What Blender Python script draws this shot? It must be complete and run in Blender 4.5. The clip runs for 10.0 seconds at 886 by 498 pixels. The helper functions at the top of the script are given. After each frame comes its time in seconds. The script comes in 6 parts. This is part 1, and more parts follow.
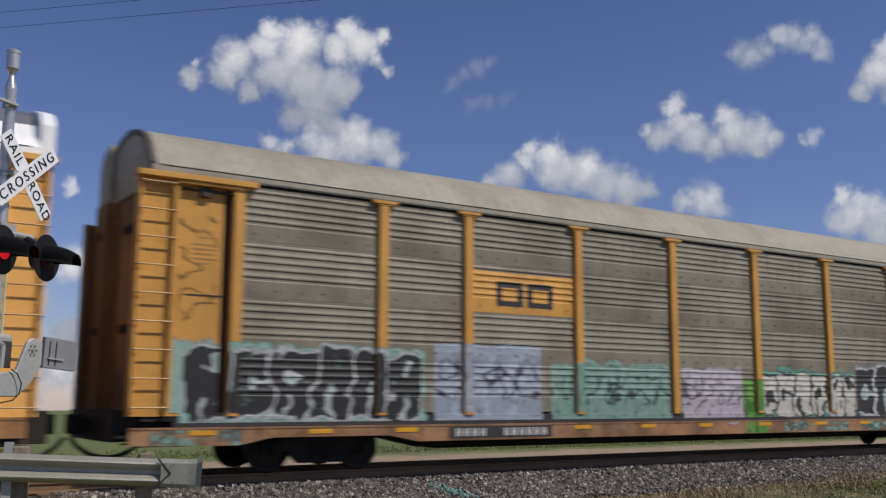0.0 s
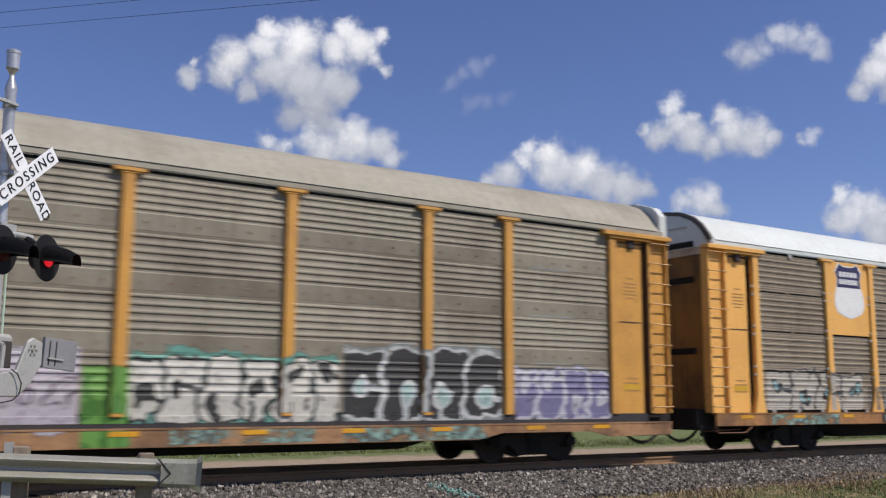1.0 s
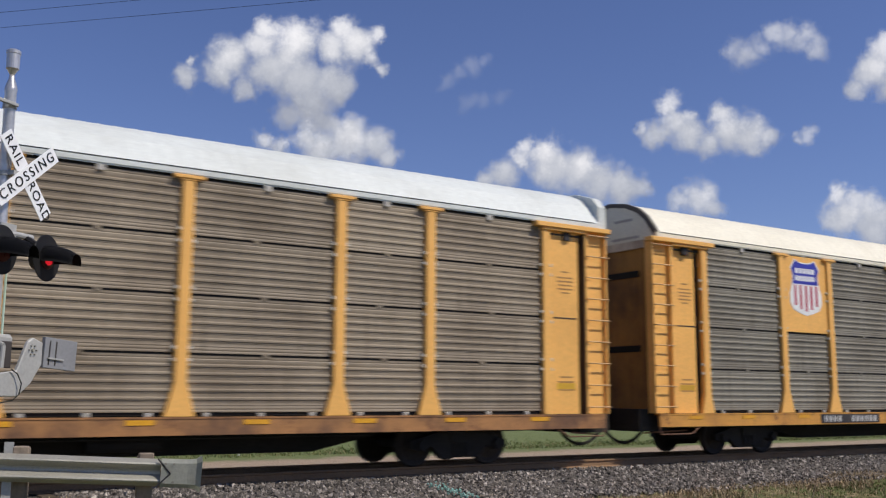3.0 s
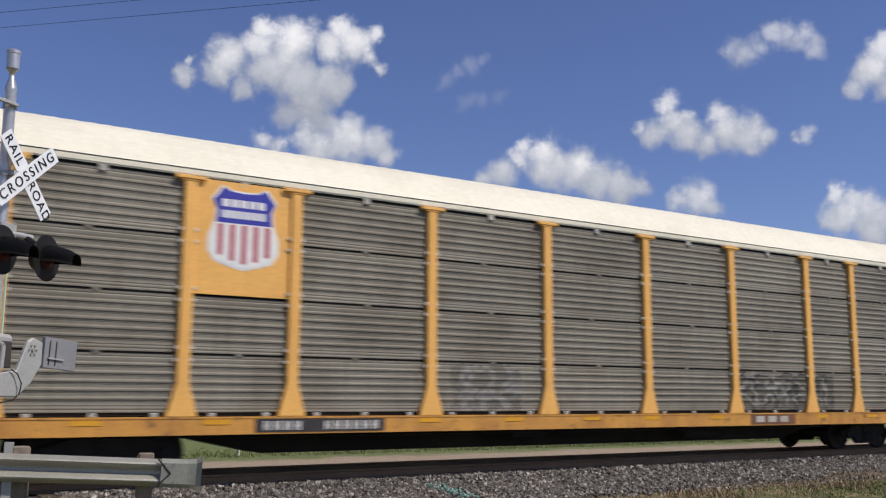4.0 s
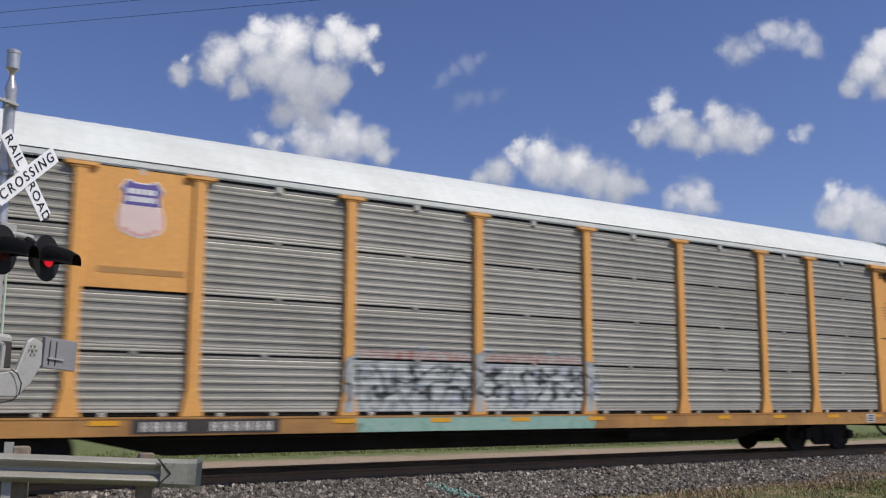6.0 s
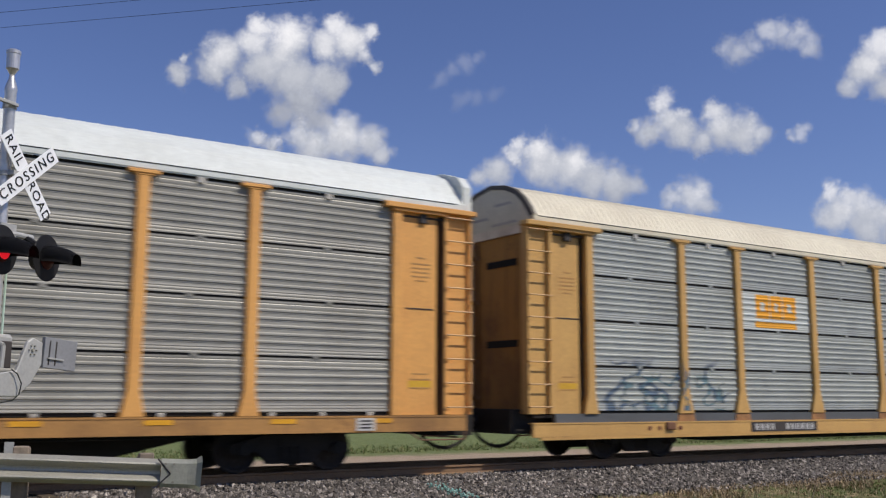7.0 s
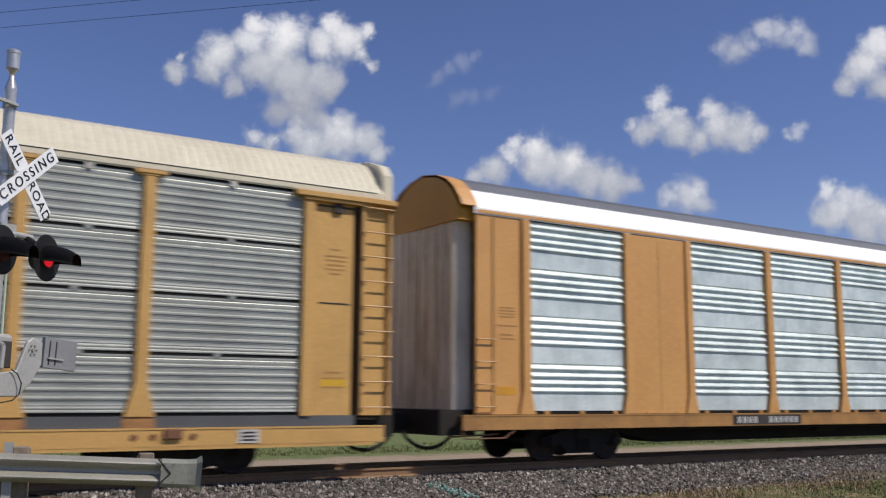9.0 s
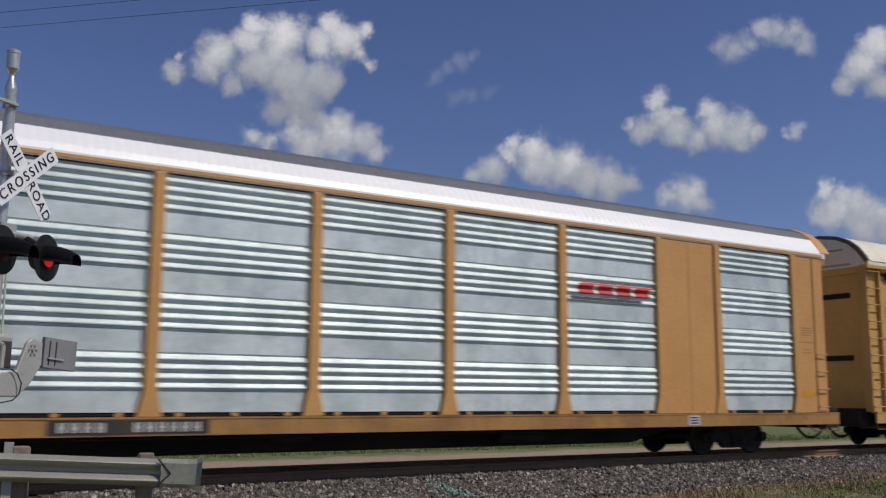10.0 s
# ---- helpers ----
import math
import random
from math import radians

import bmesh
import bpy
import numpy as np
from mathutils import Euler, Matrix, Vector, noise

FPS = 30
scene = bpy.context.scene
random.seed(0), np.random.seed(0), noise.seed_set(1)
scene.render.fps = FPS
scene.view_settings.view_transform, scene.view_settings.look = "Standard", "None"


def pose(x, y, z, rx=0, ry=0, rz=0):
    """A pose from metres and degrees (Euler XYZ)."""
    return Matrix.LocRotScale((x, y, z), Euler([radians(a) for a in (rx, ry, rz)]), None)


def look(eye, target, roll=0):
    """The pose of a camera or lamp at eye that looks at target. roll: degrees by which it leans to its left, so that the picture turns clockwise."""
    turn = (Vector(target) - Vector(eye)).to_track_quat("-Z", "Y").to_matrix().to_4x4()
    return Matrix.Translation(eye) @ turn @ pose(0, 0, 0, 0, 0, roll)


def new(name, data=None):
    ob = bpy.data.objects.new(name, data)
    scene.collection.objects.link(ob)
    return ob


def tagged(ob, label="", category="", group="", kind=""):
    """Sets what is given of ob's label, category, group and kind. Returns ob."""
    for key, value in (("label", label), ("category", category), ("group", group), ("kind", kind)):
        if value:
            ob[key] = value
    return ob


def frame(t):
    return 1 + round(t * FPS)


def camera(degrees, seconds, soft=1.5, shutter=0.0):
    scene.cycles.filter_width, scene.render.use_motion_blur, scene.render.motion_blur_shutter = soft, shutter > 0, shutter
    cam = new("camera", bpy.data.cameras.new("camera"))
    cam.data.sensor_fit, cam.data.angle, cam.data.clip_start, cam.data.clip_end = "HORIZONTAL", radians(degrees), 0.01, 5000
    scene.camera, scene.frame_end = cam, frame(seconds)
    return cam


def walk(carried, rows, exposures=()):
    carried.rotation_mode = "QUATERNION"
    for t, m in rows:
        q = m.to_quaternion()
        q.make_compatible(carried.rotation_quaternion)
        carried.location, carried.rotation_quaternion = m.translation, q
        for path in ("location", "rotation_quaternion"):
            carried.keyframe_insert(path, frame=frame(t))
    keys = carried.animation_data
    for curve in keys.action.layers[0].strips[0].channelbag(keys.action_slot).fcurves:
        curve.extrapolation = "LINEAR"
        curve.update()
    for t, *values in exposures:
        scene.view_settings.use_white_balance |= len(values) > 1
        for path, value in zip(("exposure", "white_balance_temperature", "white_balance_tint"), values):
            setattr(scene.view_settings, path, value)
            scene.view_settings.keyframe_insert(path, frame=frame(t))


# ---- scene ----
# The camera stands on the near side of the track; x runs along the rails.
EYE = Vector((0.0, 0.0, 1.203))
YAW, PITCH, ROLL = radians(33.489), radians(8.690), 0.293
AIM = EYE + Vector((math.sin(YAW) * math.cos(PITCH), math.cos(YAW) * math.cos(PITCH), math.sin(PITCH)))
cam = camera(49.03, 10.0, soft=1.25, shutter=0.25)
walk(cam, [(0.0, look(EYE, AIM, ROLL)), (10.0, look(EYE, AIM, ROLL))], exposures=[(0.0, -0.28, 6500, 13), (0.5, -0.05, 6500, 13), (1.5, 0.07, 6500, 13), (2.5, -0.03, 6500, 13), (8.5, -0.03, 6500, 13), (9.5, -0.3, 6500, 13), (10.0, -0.5, 6500, 13)])

TRACK_Y = 17.03        # centre line of the track
BED = -0.12            # the rail head, and with it the whole bed and land, lies this far under z = 0
SPEED = 15.23          # the train's speed, metres a second, towards -x
CENTRES = {-1: -10.58, 0: 18.015, 1: 46.60, 2: 75.22, 3: 103.92, 4: 132.56, 5: 161.30, 6: 189.95}   # the cars' centres along the track at the start

# ---- light ----
SUN = Vector((0.39, -0.51, 0.77)).normalized()
world = bpy.data.worlds.new("sky")
scene.world = world
world.use_nodes = True
wn = world.node_tree
sky = wn.nodes.new("ShaderNodeTexSky")
sky.sky_type = "NISHITA"
sky.sun_disc = False
sky.sun_elevation = math.asin(SUN.z)
sky.sun_rotation = math.atan2(SUN.x, SUN.y)
sky.altitude, sky.air_density, sky.dust_density, sky.ozone_density = 0.0, 1.0, 0.0, 6.0
wn.nodes["Background"].inputs["Strength"].default_value = 0.088
deep = wn.nodes.new("ShaderNodeMix")
deep.data_type, deep.blend_type = "RGBA", "MULTIPLY"
deep.inputs[0].default_value, deep.inputs[7].default_value = 1.0, (1.00, 0.91, 1.09, 1.0)
wn.links.new(sky.outputs[0], deep.inputs[6])
wn.links.new(deep.outputs[2], wn.nodes["Background"].inputs["Color"])
sun = new("sun", bpy.data.lights.new("sun", "SUN"))
sun.data.energy, sun.data.angle, sun.data.color = 4.0, radians(0.53), (1.0, 0.94, 0.83)
sun.matrix_world = look(SUN * 60, (0, 0, 0))


# ---- materials ----
def ramp_nodes(nt, value, stops):
    r = nt.nodes.new("ShaderNodeValToRGB")
    els = r.color_ramp.elements
    while len(els) < len(stops):
        els.new(0.5)
    for e, (p, c) in zip(els, stops):
        e.position, e.color = p, (*c, 1.0)
    nt.links.new(value, r.inputs["Fac"])
    return r.outputs["Color"]


def noise_node(nt, vec, scale, detail=4.0, rough=0.55):
    n = nt.nodes.new("ShaderNodeTexNoise")
    n.inputs["Scale"].default_value = scale
    n.inputs["Detail"].default_value = detail
    n.inputs["Roughness"].default_value = rough
    nt.links.new(vec, n.inputs["Vector"])
    return n.outputs["Fac"]


def stretched(nt, vec, sx, sy, sz, off=(0, 0, 0)):
    m = nt.nodes.new("ShaderNodeMapping")
    m.inputs["Scale"].default_value = (sx, sy, sz)
    m.inputs["Location"].default_value = off
    nt.links.new(vec, m.inputs["Vector"])
    return m.outputs["Vector"]


def mixed(nt, fac, a, b, mode="MIX"):
    m = nt.nodes.new("ShaderNodeMix")
    m.data_type, m.blend_type = "RGBA", mode
    for sock, v in ((m.inputs[0], fac), (m.inputs[6], a), (m.inputs[7], b)):
        if isinstance(v, (int, float)):
            sock.default_value = v
        elif isinstance(v, tuple):
            sock.default_value = (*v, 1.0)
        else:
            nt.links.new(v, sock)
    return m.outputs[2]


def stepped(nt, v, lo, hi, to_lo=0.0, to_hi=1.0):
    m = nt.nodes.new("ShaderNodeMapRange")
    m.interpolation_type = "SMOOTHSTEP"
    for k, val in (("From Min", lo), ("From Max", hi), ("To Min", to_lo), ("To Max", to_hi)):
        m.inputs[k].default_value = val
    nt.links.new(v, m.inputs["Value"])
    return m.outputs["Result"]


def calc(nt, op, a, b=0.0, clamp=False):
    m = nt.nodes.new("ShaderNodeMath")
    m.operation, m.use_clamp = op, clamp
    for sock, v in ((m.inputs[0], a), (m.inputs[1], b)):
        if isinstance(v, (int, float)):
            sock.default_value = v
        else:
            nt.links.new(v, sock)
    return m.outputs[0]


def blank(name):
    m = bpy.data.materials.new(name)
    m.use_nodes = True
    nt = m.node_tree
    return m, nt, nt.nodes["Principled BSDF"], nt.nodes.new("ShaderNodeTexCoord").outputs["Object"]


def bumped(nt, shader, height, strength, distance):
    b = nt.nodes.new("ShaderNodeBump")
    b.inputs["Strength"].default_value, b.inputs["Distance"].default_value = strength, distance
    nt.links.new(height, b.inputs["Height"])
    nt.links.new(b.outputs["Normal"], shader.inputs["Normal"])


def surface(name, base, dirt, amount=0.5, rough=0.6, metal=0.0, streak=0.0, grain=18.0, big=0.7, bump=0.15, rust=0.0, rust_at=0.60, spread=0.12, random=0.0):
    """Weathered paint or metal: patches of dirt, fine grain, streaks that run down, spots of rust."""
    m, nt, sh, vec = blank(name)
    who = nt.nodes.new("ShaderNodeObjectInfo")
    shift = nt.nodes.new("ShaderNodeVectorMath")
    shift.operation = "MULTIPLY_ADD"
    nt.links.new(who.outputs["Random"], shift.inputs[0])
    shift.inputs[1].default_value = (37.0, 11.0, 53.0)
    nt.links.new(vec, shift.inputs[2])
    vec = shift.outputs[0]
    large = noise_node(nt, vec, big, 5.0, 0.6)
    fine = noise_node(nt, vec, grain, 4.0, 0.6)
    fac = calc(nt, "MULTIPLY", stepped(nt, large, 0.38, 0.72), amount)
    col = mixed(nt, fac, base, dirt)
    if streak:
        s = noise_node(nt, stretched(nt, vec, 5.0, 5.0, 0.22), 2.2, 4.0, 0.65)
        col = mixed(nt, calc(nt, "MULTIPLY", stepped(nt, s, 0.48, 0.75), streak), col, dirt)
    if rust:
        r = noise_node(nt, vec, 3.1, 7.0, 0.72)
        col = mixed(nt, calc(nt, "MULTIPLY", stepped(nt, r, rust_at, rust_at + 0.08), rust), col, (0.13, 0.055, 0.025))
    dark, light = 1.0 - spread, 1.0 + spread
    g = ramp_nodes(nt, fine, [(0.25, (dark,) * 3), (0.75, (light,) * 3)])
    col = mixed(nt, 1.0, col, g, "MULTIPLY")
    if random:
        info = nt.nodes.new("ShaderNodeObjectInfo")
        tone = ramp_nodes(nt, info.outputs["Random"], [(0.0, (1 - random,) * 3), (1.0, (1 + random,) * 3)])
        col = mixed(nt, 1.0, col, tone, "MULTIPLY")
    nt.links.new(col, sh.inputs["Base Color"])
    nt.links.new(calc(nt, "ADD", calc(nt, "MULTIPLY", fine, 0.25), rough - 0.12), sh.inputs["Roughness"])
    sh.inputs["Metallic"].default_value = metal
    if max(base) < 0.06:
        sh.inputs["Specular IOR Level"].default_value = 0.2   # sooty, oil-dulled steel
    if bump:
        bumped(nt, sh, fine, bump, 0.01)
    return m


M = {}
M["yellow_a"] = surface("weathered_yellow_paint", (0.64, 0.32, 0.060), (0.32, 0.15, 0.04), 0.5, 0.6, streak=0.35, rust=0.25)
M["yellow_b"] = surface("bright_yellow_paint", (0.86, 0.46, 0.115), (0.58, 0.29, 0.07), 0.35, 0.55, streak=0.2, rust=0.1)
M["orange_d"] = surface("faded_orange_paint", (0.72, 0.36, 0.095), (0.50, 0.225, 0.06), 0.4, 0.6, streak=0.2, rust=0.08)
M["tan_e"] = surface("tan_yellow_paint", (0.58, 0.34, 0.105), (0.38, 0.21, 0.065), 0.4, 0.6, streak=0.2, rust=0.08)
M["orange_f"] = surface("clean_orange_paint", (0.62, 0.325, 0.105), (0.50, 0.235, 0.07), 0.4, 0.5, streak=0.15)
M["panel_a"] = surface("brown_grey_galvanised_sheet", (0.255, 0.228, 0.172), (0.140, 0.114, 0.080), 0.85, 0.6, 0.06, streak=0.65, rust=0.1, random=0.12)
M["panel_b"] = surface("dark_brown_galvanised_sheet", (0.275, 0.225, 0.160), (0.155, 0.117, 0.077), 0.75, 0.6, 0.05, streak=0.65, random=0.1)
M["panel_c"] = surface("dull_grey_galvanised_sheet", (0.215, 0.198, 0.157), (0.13, 0.109, 0.079), 0.75, 0.6, 0.08, streak=0.65, random=0.1)
M["panel_d"] = surface("pale_grey_galvanised_sheet", (0.315, 0.307, 0.272), (0.215, 0.203, 0.172), 0.6, 0.50, 0.2, streak=0.3, random=0.08)
M["panel_e"] = surface("silver_galvanised_sheet", (0.385, 0.40, 0.368), (0.265, 0.27, 0.245), 0.6, 0.46, 0.3, streak=0.25, random=0.08)
M["panel_f"] = surface("new_zinc_sheet", (0.73, 0.81, 0.79), (0.49, 0.565, 0.555), 0.9, 0.40, 0.25, big=1.3, streak=0.65, spread=0.12, random=0.06)
M["roof_a"] = surface("dusty_grey_roof", (0.36, 0.335, 0.27), (0.23, 0.205, 0.155), 0.7, 0.7, streak=0.6)
M["roof_b"] = surface("white_roof_paint", (0.64, 0.675, 0.65), (0.46, 0.475, 0.44), 0.45, 0.6, streak=0.38)
M["roof_c"] = surface("cream_roof_paint", (0.78, 0.74, 0.60), (0.60, 0.55, 0.42), 0.4, 0.6, streak=0.38)
M["roof_e"] = surface("pale_cream_corrugated_roof", (0.66, 0.61, 0.47), (0.52, 0.46, 0.35), 0.5, 0.65, streak=0.4)
M["roof_f"] = surface("bare_aluminium_roof", (0.90, 0.90, 0.89), (0.82, 0.83, 0.82), 0.4, 0.45, 0.1, spread=0.04)
M["roof_crown"] = surface("dark_grey_roof_crown", (0.17, 0.18, 0.20), (0.12, 0.125, 0.135), 0.5, 0.6, 0.2)
M["grey_end"] = surface("grey_primer", (0.43, 0.39, 0.35), (0.28, 0.24, 0.20), 0.5, 0.7, streak=0.3)
M["white_end"] = surface("off_white_end_paint", (0.80, 0.71, 0.58), (0.42, 0.33, 0.23), 0.7, 0.75, streak=0.7)
M["dirty_white"] = surface("rust_stained_white_paint", (0.64, 0.535, 0.41), (0.22, 0.13, 0.075), 0.8, 0.75, streak=0.5, rust=0.5, rust_at=0.58)
# Grimy yellow, its base also darkened for the shade on the car ends.
M["shaded_end_yellow"] = surface("grimy_shade_darkened_end_yellow", (0.38, 0.19, 0.040), (0.085, 0.045, 0.022), 0.9, 0.75, streak=0.7, rust=0.4, big=0.5)
M["brown_end"] = surface("rusty_brown_end", (0.28, 0.155, 0.065), (0.12, 0.07, 0.035), 0.6, 0.75, streak=0.4, rust=0.3)
M["amber_end"] = surface("amber_end_paint", (0.56, 0.265, 0.025), (0.36, 0.17, 0.025), 0.4, 0.55)
M["rust"] = surface("rusty_brown_steel", (0.19, 0.085, 0.040), (0.10, 0.05, 0.03), 0.6, 0.75, grain=24, rust=0.3, spread=0.25)
M["sill_rust"] = surface("rust_stained_orange_steel", (0.40, 0.19, 0.065), (0.13, 0.065, 0.035), 0.95, 0.7, grain=20, big=1.3, rust=0.6, rust_at=0.54, streak=0.3, spread=0.2)
M["sill_yellow"] = surface("rust_smudged_yellow_steel", (0.62, 0.30, 0.055), (0.34, 0.15, 0.04), 0.8, 0.65, grain=20, big=0.9, rust=0.7, rust_at=0.57, streak=0.4, spread=0.15)
M["sill_a"] = surface("stained_tan_steel", (0.38, 0.205, 0.095), (0.15, 0.08, 0.04), 0.95, 0.7, grain=20, big=1.1, rust=0.7, rust_at=0.54, streak=0.3, spread=0.2)
M["sill_f"] = surface("road_grimed_orange_steel", (0.42, 0.215, 0.062), (0.20, 0.10, 0.035), 0.75, 0.6, grain=20, big=0.9, rust=0.45, streak=0.4, spread=0.18)
M["shoe"] = surface("bright_galvanised_shoe", (0.48, 0.49, 0.43), (0.36, 0.37, 0.32), 0.5, 0.5, 0.1, grain=30)
M["label_yellow"] = surface("dull_yellow_label", (0.62, 0.36, 0.02), (0.45, 0.25, 0.03), 0.5, 0.6)
M["red_lens"] = surface("dark_red_marker", (0.13, 0.03, 0.02), (0.08, 0.03, 0.02), 0.4, 0.5)
M["rail_grey"] = surface("dark_grey_rail_paint", (0.095, 0.10, 0.105), (0.06, 0.058, 0.055), 0.5, 0.6)
M["rim"] = surface("roof_fascia_shade", (0.075, 0.066, 0.058), (0.16, 0.13, 0.10), 0.5, 0.7, spread=0.25)
M["gap"] = surface("dark_joint", (0.02, 0.019, 0.018), (0.03, 0.028, 0.025), 0.5, 0.9)
M["black"] = surface("grimy_black_steel", (0.022, 0.020, 0.018), (0.045, 0.038, 0.030), 0.6, 0.8, spread=0.3)
M["slot_shade"] = surface("shaded_slot_brown", (0.075, 0.042, 0.022), (0.03, 0.02, 0.014), 0.7, 0.8, spread=0.3)
M["wheel"] = surface("dark_wheel_steel", (0.035, 0.030, 0.027), (0.075, 0.055, 0.04), 0.6, 0.6, 0.3, spread=0.3)
M["rung"] = surface("worn_rung_paint", (0.52, 0.31, 0.12), (0.30, 0.17, 0.07), 0.4, 0.5)
M["clip"] = surface("pale_zinc_clip", (0.55, 0.52, 0.46), (0.35, 0.30, 0.24), 0.4, 0.5, 0.3)
M["reflector"] = surface("yellow_reflector", (0.70, 0.34, 0.015), (0.46, 0.21, 0.03), 0.5, 0.4)
M["white_paint"] = surface("white_stencil_paint", (0.56, 0.55, 0.52), (0.36, 0.34, 0.31), 0.4, 0.6)
M["dark_paint"] = surface("faded_black_paint", (0.045, 0.042, 0.045), (0.10, 0.08, 0.06), 0.5, 0.6)
M["stencil"] = surface("faint_brown_stencil", (0.38, 0.20, 0.06), (0.50, 0.27, 0.08), 0.6, 0.6)
M["blue"] = surface("navy_emblem_paint", (0.022, 0.018, 0.075), (0.05, 0.04, 0.11), 0.4, 0.5)
M["blue_c"] = surface("blue_emblem_paint", (0.030, 0.035, 0.36), (0.05, 0.05, 0.30), 0.4, 0.5)
M["blue_d"] = surface("faded_blue_emblem_paint", (0.10, 0.08, 0.30), (0.20, 0.15, 0.30), 0.4, 0.6)
M["white_emblem"] = surface("white_emblem_paint", (0.80, 0.80, 0.78), (0.70, 0.69, 0.66), 0.3, 0.5)
M["pink_emblem"] = surface("faded_pink_emblem_paint", (0.66, 0.36, 0.33), (0.6, 0.4, 0.34), 0.4, 0.6)
M["red_c"] = surface("crimson_emblem_paint", (0.45, 0.055, 0.09), (0.45, 0.12, 0.14), 0.4, 0.5)
M["red_f"] = surface("red_swoosh_paint", (0.55, 0.025, 0.025), (0.45, 0.05, 0.05), 0.3, 0.5)
M["amber"] = surface("amber_logo_paint", (0.80, 0.36, 0.012), (0.62, 0.27, 0.03), 0.3, 0.5)
M["pale_band"] = surface("pale_grey_band_paint", (0.50, 0.53, 0.51), (0.40, 0.42, 0.40), 0.5, 0.55)
M["steel"] = surface("galvanised_steel", (0.36, 0.345, 0.29), (0.235, 0.22, 0.175), 0.6, 0.45, 0.35, grain=30)
M["plate_grey"] = surface("grey_plate_paint", (0.25, 0.255, 0.265), (0.18, 0.18, 0.185), 0.5, 0.5, 0.1, grain=40)
M["mast"] = surface("dull_silver_mast", (0.58, 0.57, 0.56), (0.38, 0.37, 0.36), 0.5, 0.34, 0.6, grain=30)
M["alu"] = surface("cast_aluminium_paint", (0.40, 0.40, 0.38), (0.28, 0.275, 0.255), 0.4, 0.5, 0.15, grain=40)
M["rail"] = surface("rusty_rail_steel", (0.26, 0.155, 0.080), (0.14, 0.085, 0.048), 0.6, 0.85, 0.0, grain=30, spread=0.25)
M["tie"] = surface("grey_creosoted_tie", (0.090, 0.066, 0.043), (0.045, 0.033, 0.023), 0.6, 0.85, grain=25, spread=0.3)
M["wood_post"] = surface("weathered_post_timber", (0.24, 0.19, 0.14), (0.13, 0.10, 0.075), 0.6, 0.85, streak=0.5, spread=0.25)


# ---- mesh helpers ----
def box(bm, x0, x1, y0, y1, z0, z1):
    v = [bm.verts.new((x, y, z)) for z in (z0, z1) for y in (y0, y1) for x in (x0, x1)]
    for a in ((0, 2, 3, 1), (4, 5, 7, 6), (0, 1, 5, 4), (2, 6, 7, 3), (0, 4, 6, 2), (1, 3, 7, 5)):
        bm.faces.new([v[i] for i in a])


def prism(bm, outline, axis, a, b):
    """An outline of 2D points, pushed along an axis from a to b."""
    def at(p, d):
        return {"x": (d, p[0], p[1]), "y": (p[0], d, p[1]), "z": (p[0], p[1], d)}[axis]
    lo = [bm.verts.new(at(p, a)) for p in outline]
    hi = [bm.verts.new(at(p, b)) for p in outline]
    n = len(outline)
    for i in range(n):
        bm.faces.new((lo[i], lo[(i + 1) % n], hi[(i + 1) % n], hi[i]))
    bm.faces.new(lo[::-1])
    bm.faces.new(hi)


def rod(bm, p, q, r, n=8, r2=None):
    p, q = Vector(p), Vector(q)
    turn = (q - p).to_track_quat("Z", "Y")
    r2 = r if r2 is None else r2
    ring = [(math.cos(2 * math.pi * i / n), math.sin(2 * math.pi * i / n)) for i in range(n)]
    lo = [bm.verts.new(p + turn @ Vector((c * r, s * r, 0))) for c, s in ring]
    hi = [bm.verts.new(q + turn @ Vector((c * r2, s * r2, 0))) for c, s in ring]
    for i in range(n):
        bm.faces.new((lo[i], lo[(i + 1) % n], hi[(i + 1) % n], hi[i]))
    bm.faces.new(lo[::-1])
    bm.faces.new(hi)


def tube(bm, pts, r, n, across):
    """One bent tube through points; across: a direction that it never runs along."""
    pts, across = [Vector(p) for p in pts], Vector(across)
    rings = []
    for i, p in enumerate(pts):
        d = (pts[min(i + 1, len(pts) - 1)] - pts[max(i - 1, 0)]).normalized()
        side = d.cross(across).normalized()
        up = side.cross(d)
        rings.append([bm.verts.new(p + (side * math.cos(2 * math.pi * k / n) + up * math.sin(2 * math.pi * k / n)) * r) for k in range(n)])
    for lo, hi in zip(rings, rings[1:]):
        for k in range(n):
            bm.faces.new((lo[k], lo[(k + 1) % n], hi[(k + 1) % n], hi[k]))
    bm.faces.new(rings[0][::-1])
    bm.faces.new(rings[-1])


def lathe(bm, profile, axis_at, n=20, axis="z"):
    """Turn a profile of (radius, height) about an axis through axis_at."""
    c = Vector(axis_at)
    rings = []
    for r, h in profile:
        ring = []
        for i in range(n):
            a = 2 * math.pi * i / n
            u, w = r * math.cos(a), r * math.sin(a)
            ring.append(bm.verts.new(c + Vector({"z": (u, w, h), "y": (u, h, w), "x": (h, u, w)}[axis])))
        rings.append(ring)
    for lo, hi in zip(rings, rings[1:]):
        for i in range(n):
            bm.faces.new((lo[i], lo[(i + 1) % n], hi[(i + 1) % n], hi[i]))
    bm.faces.new(rings[0][::-1])
    bm.faces.new(rings[-1])


def finished(name, bm, bevel=0.0, smooth=False):
    bmesh.ops.recalc_face_normals(bm, faces=bm.faces[:])
    if bevel:
        bmesh.ops.bevel(bm, geom=bm.edges[:], offset=bevel, segments=1, affect="EDGES", clamp_overlap=True)
    me = bpy.data.meshes.new(name)
    bm.to_mesh(me)
    bm.free()
    if smooth:
        for p in me.polygons:
            p.use_smooth = True
    me.materials.append(None)
    return me


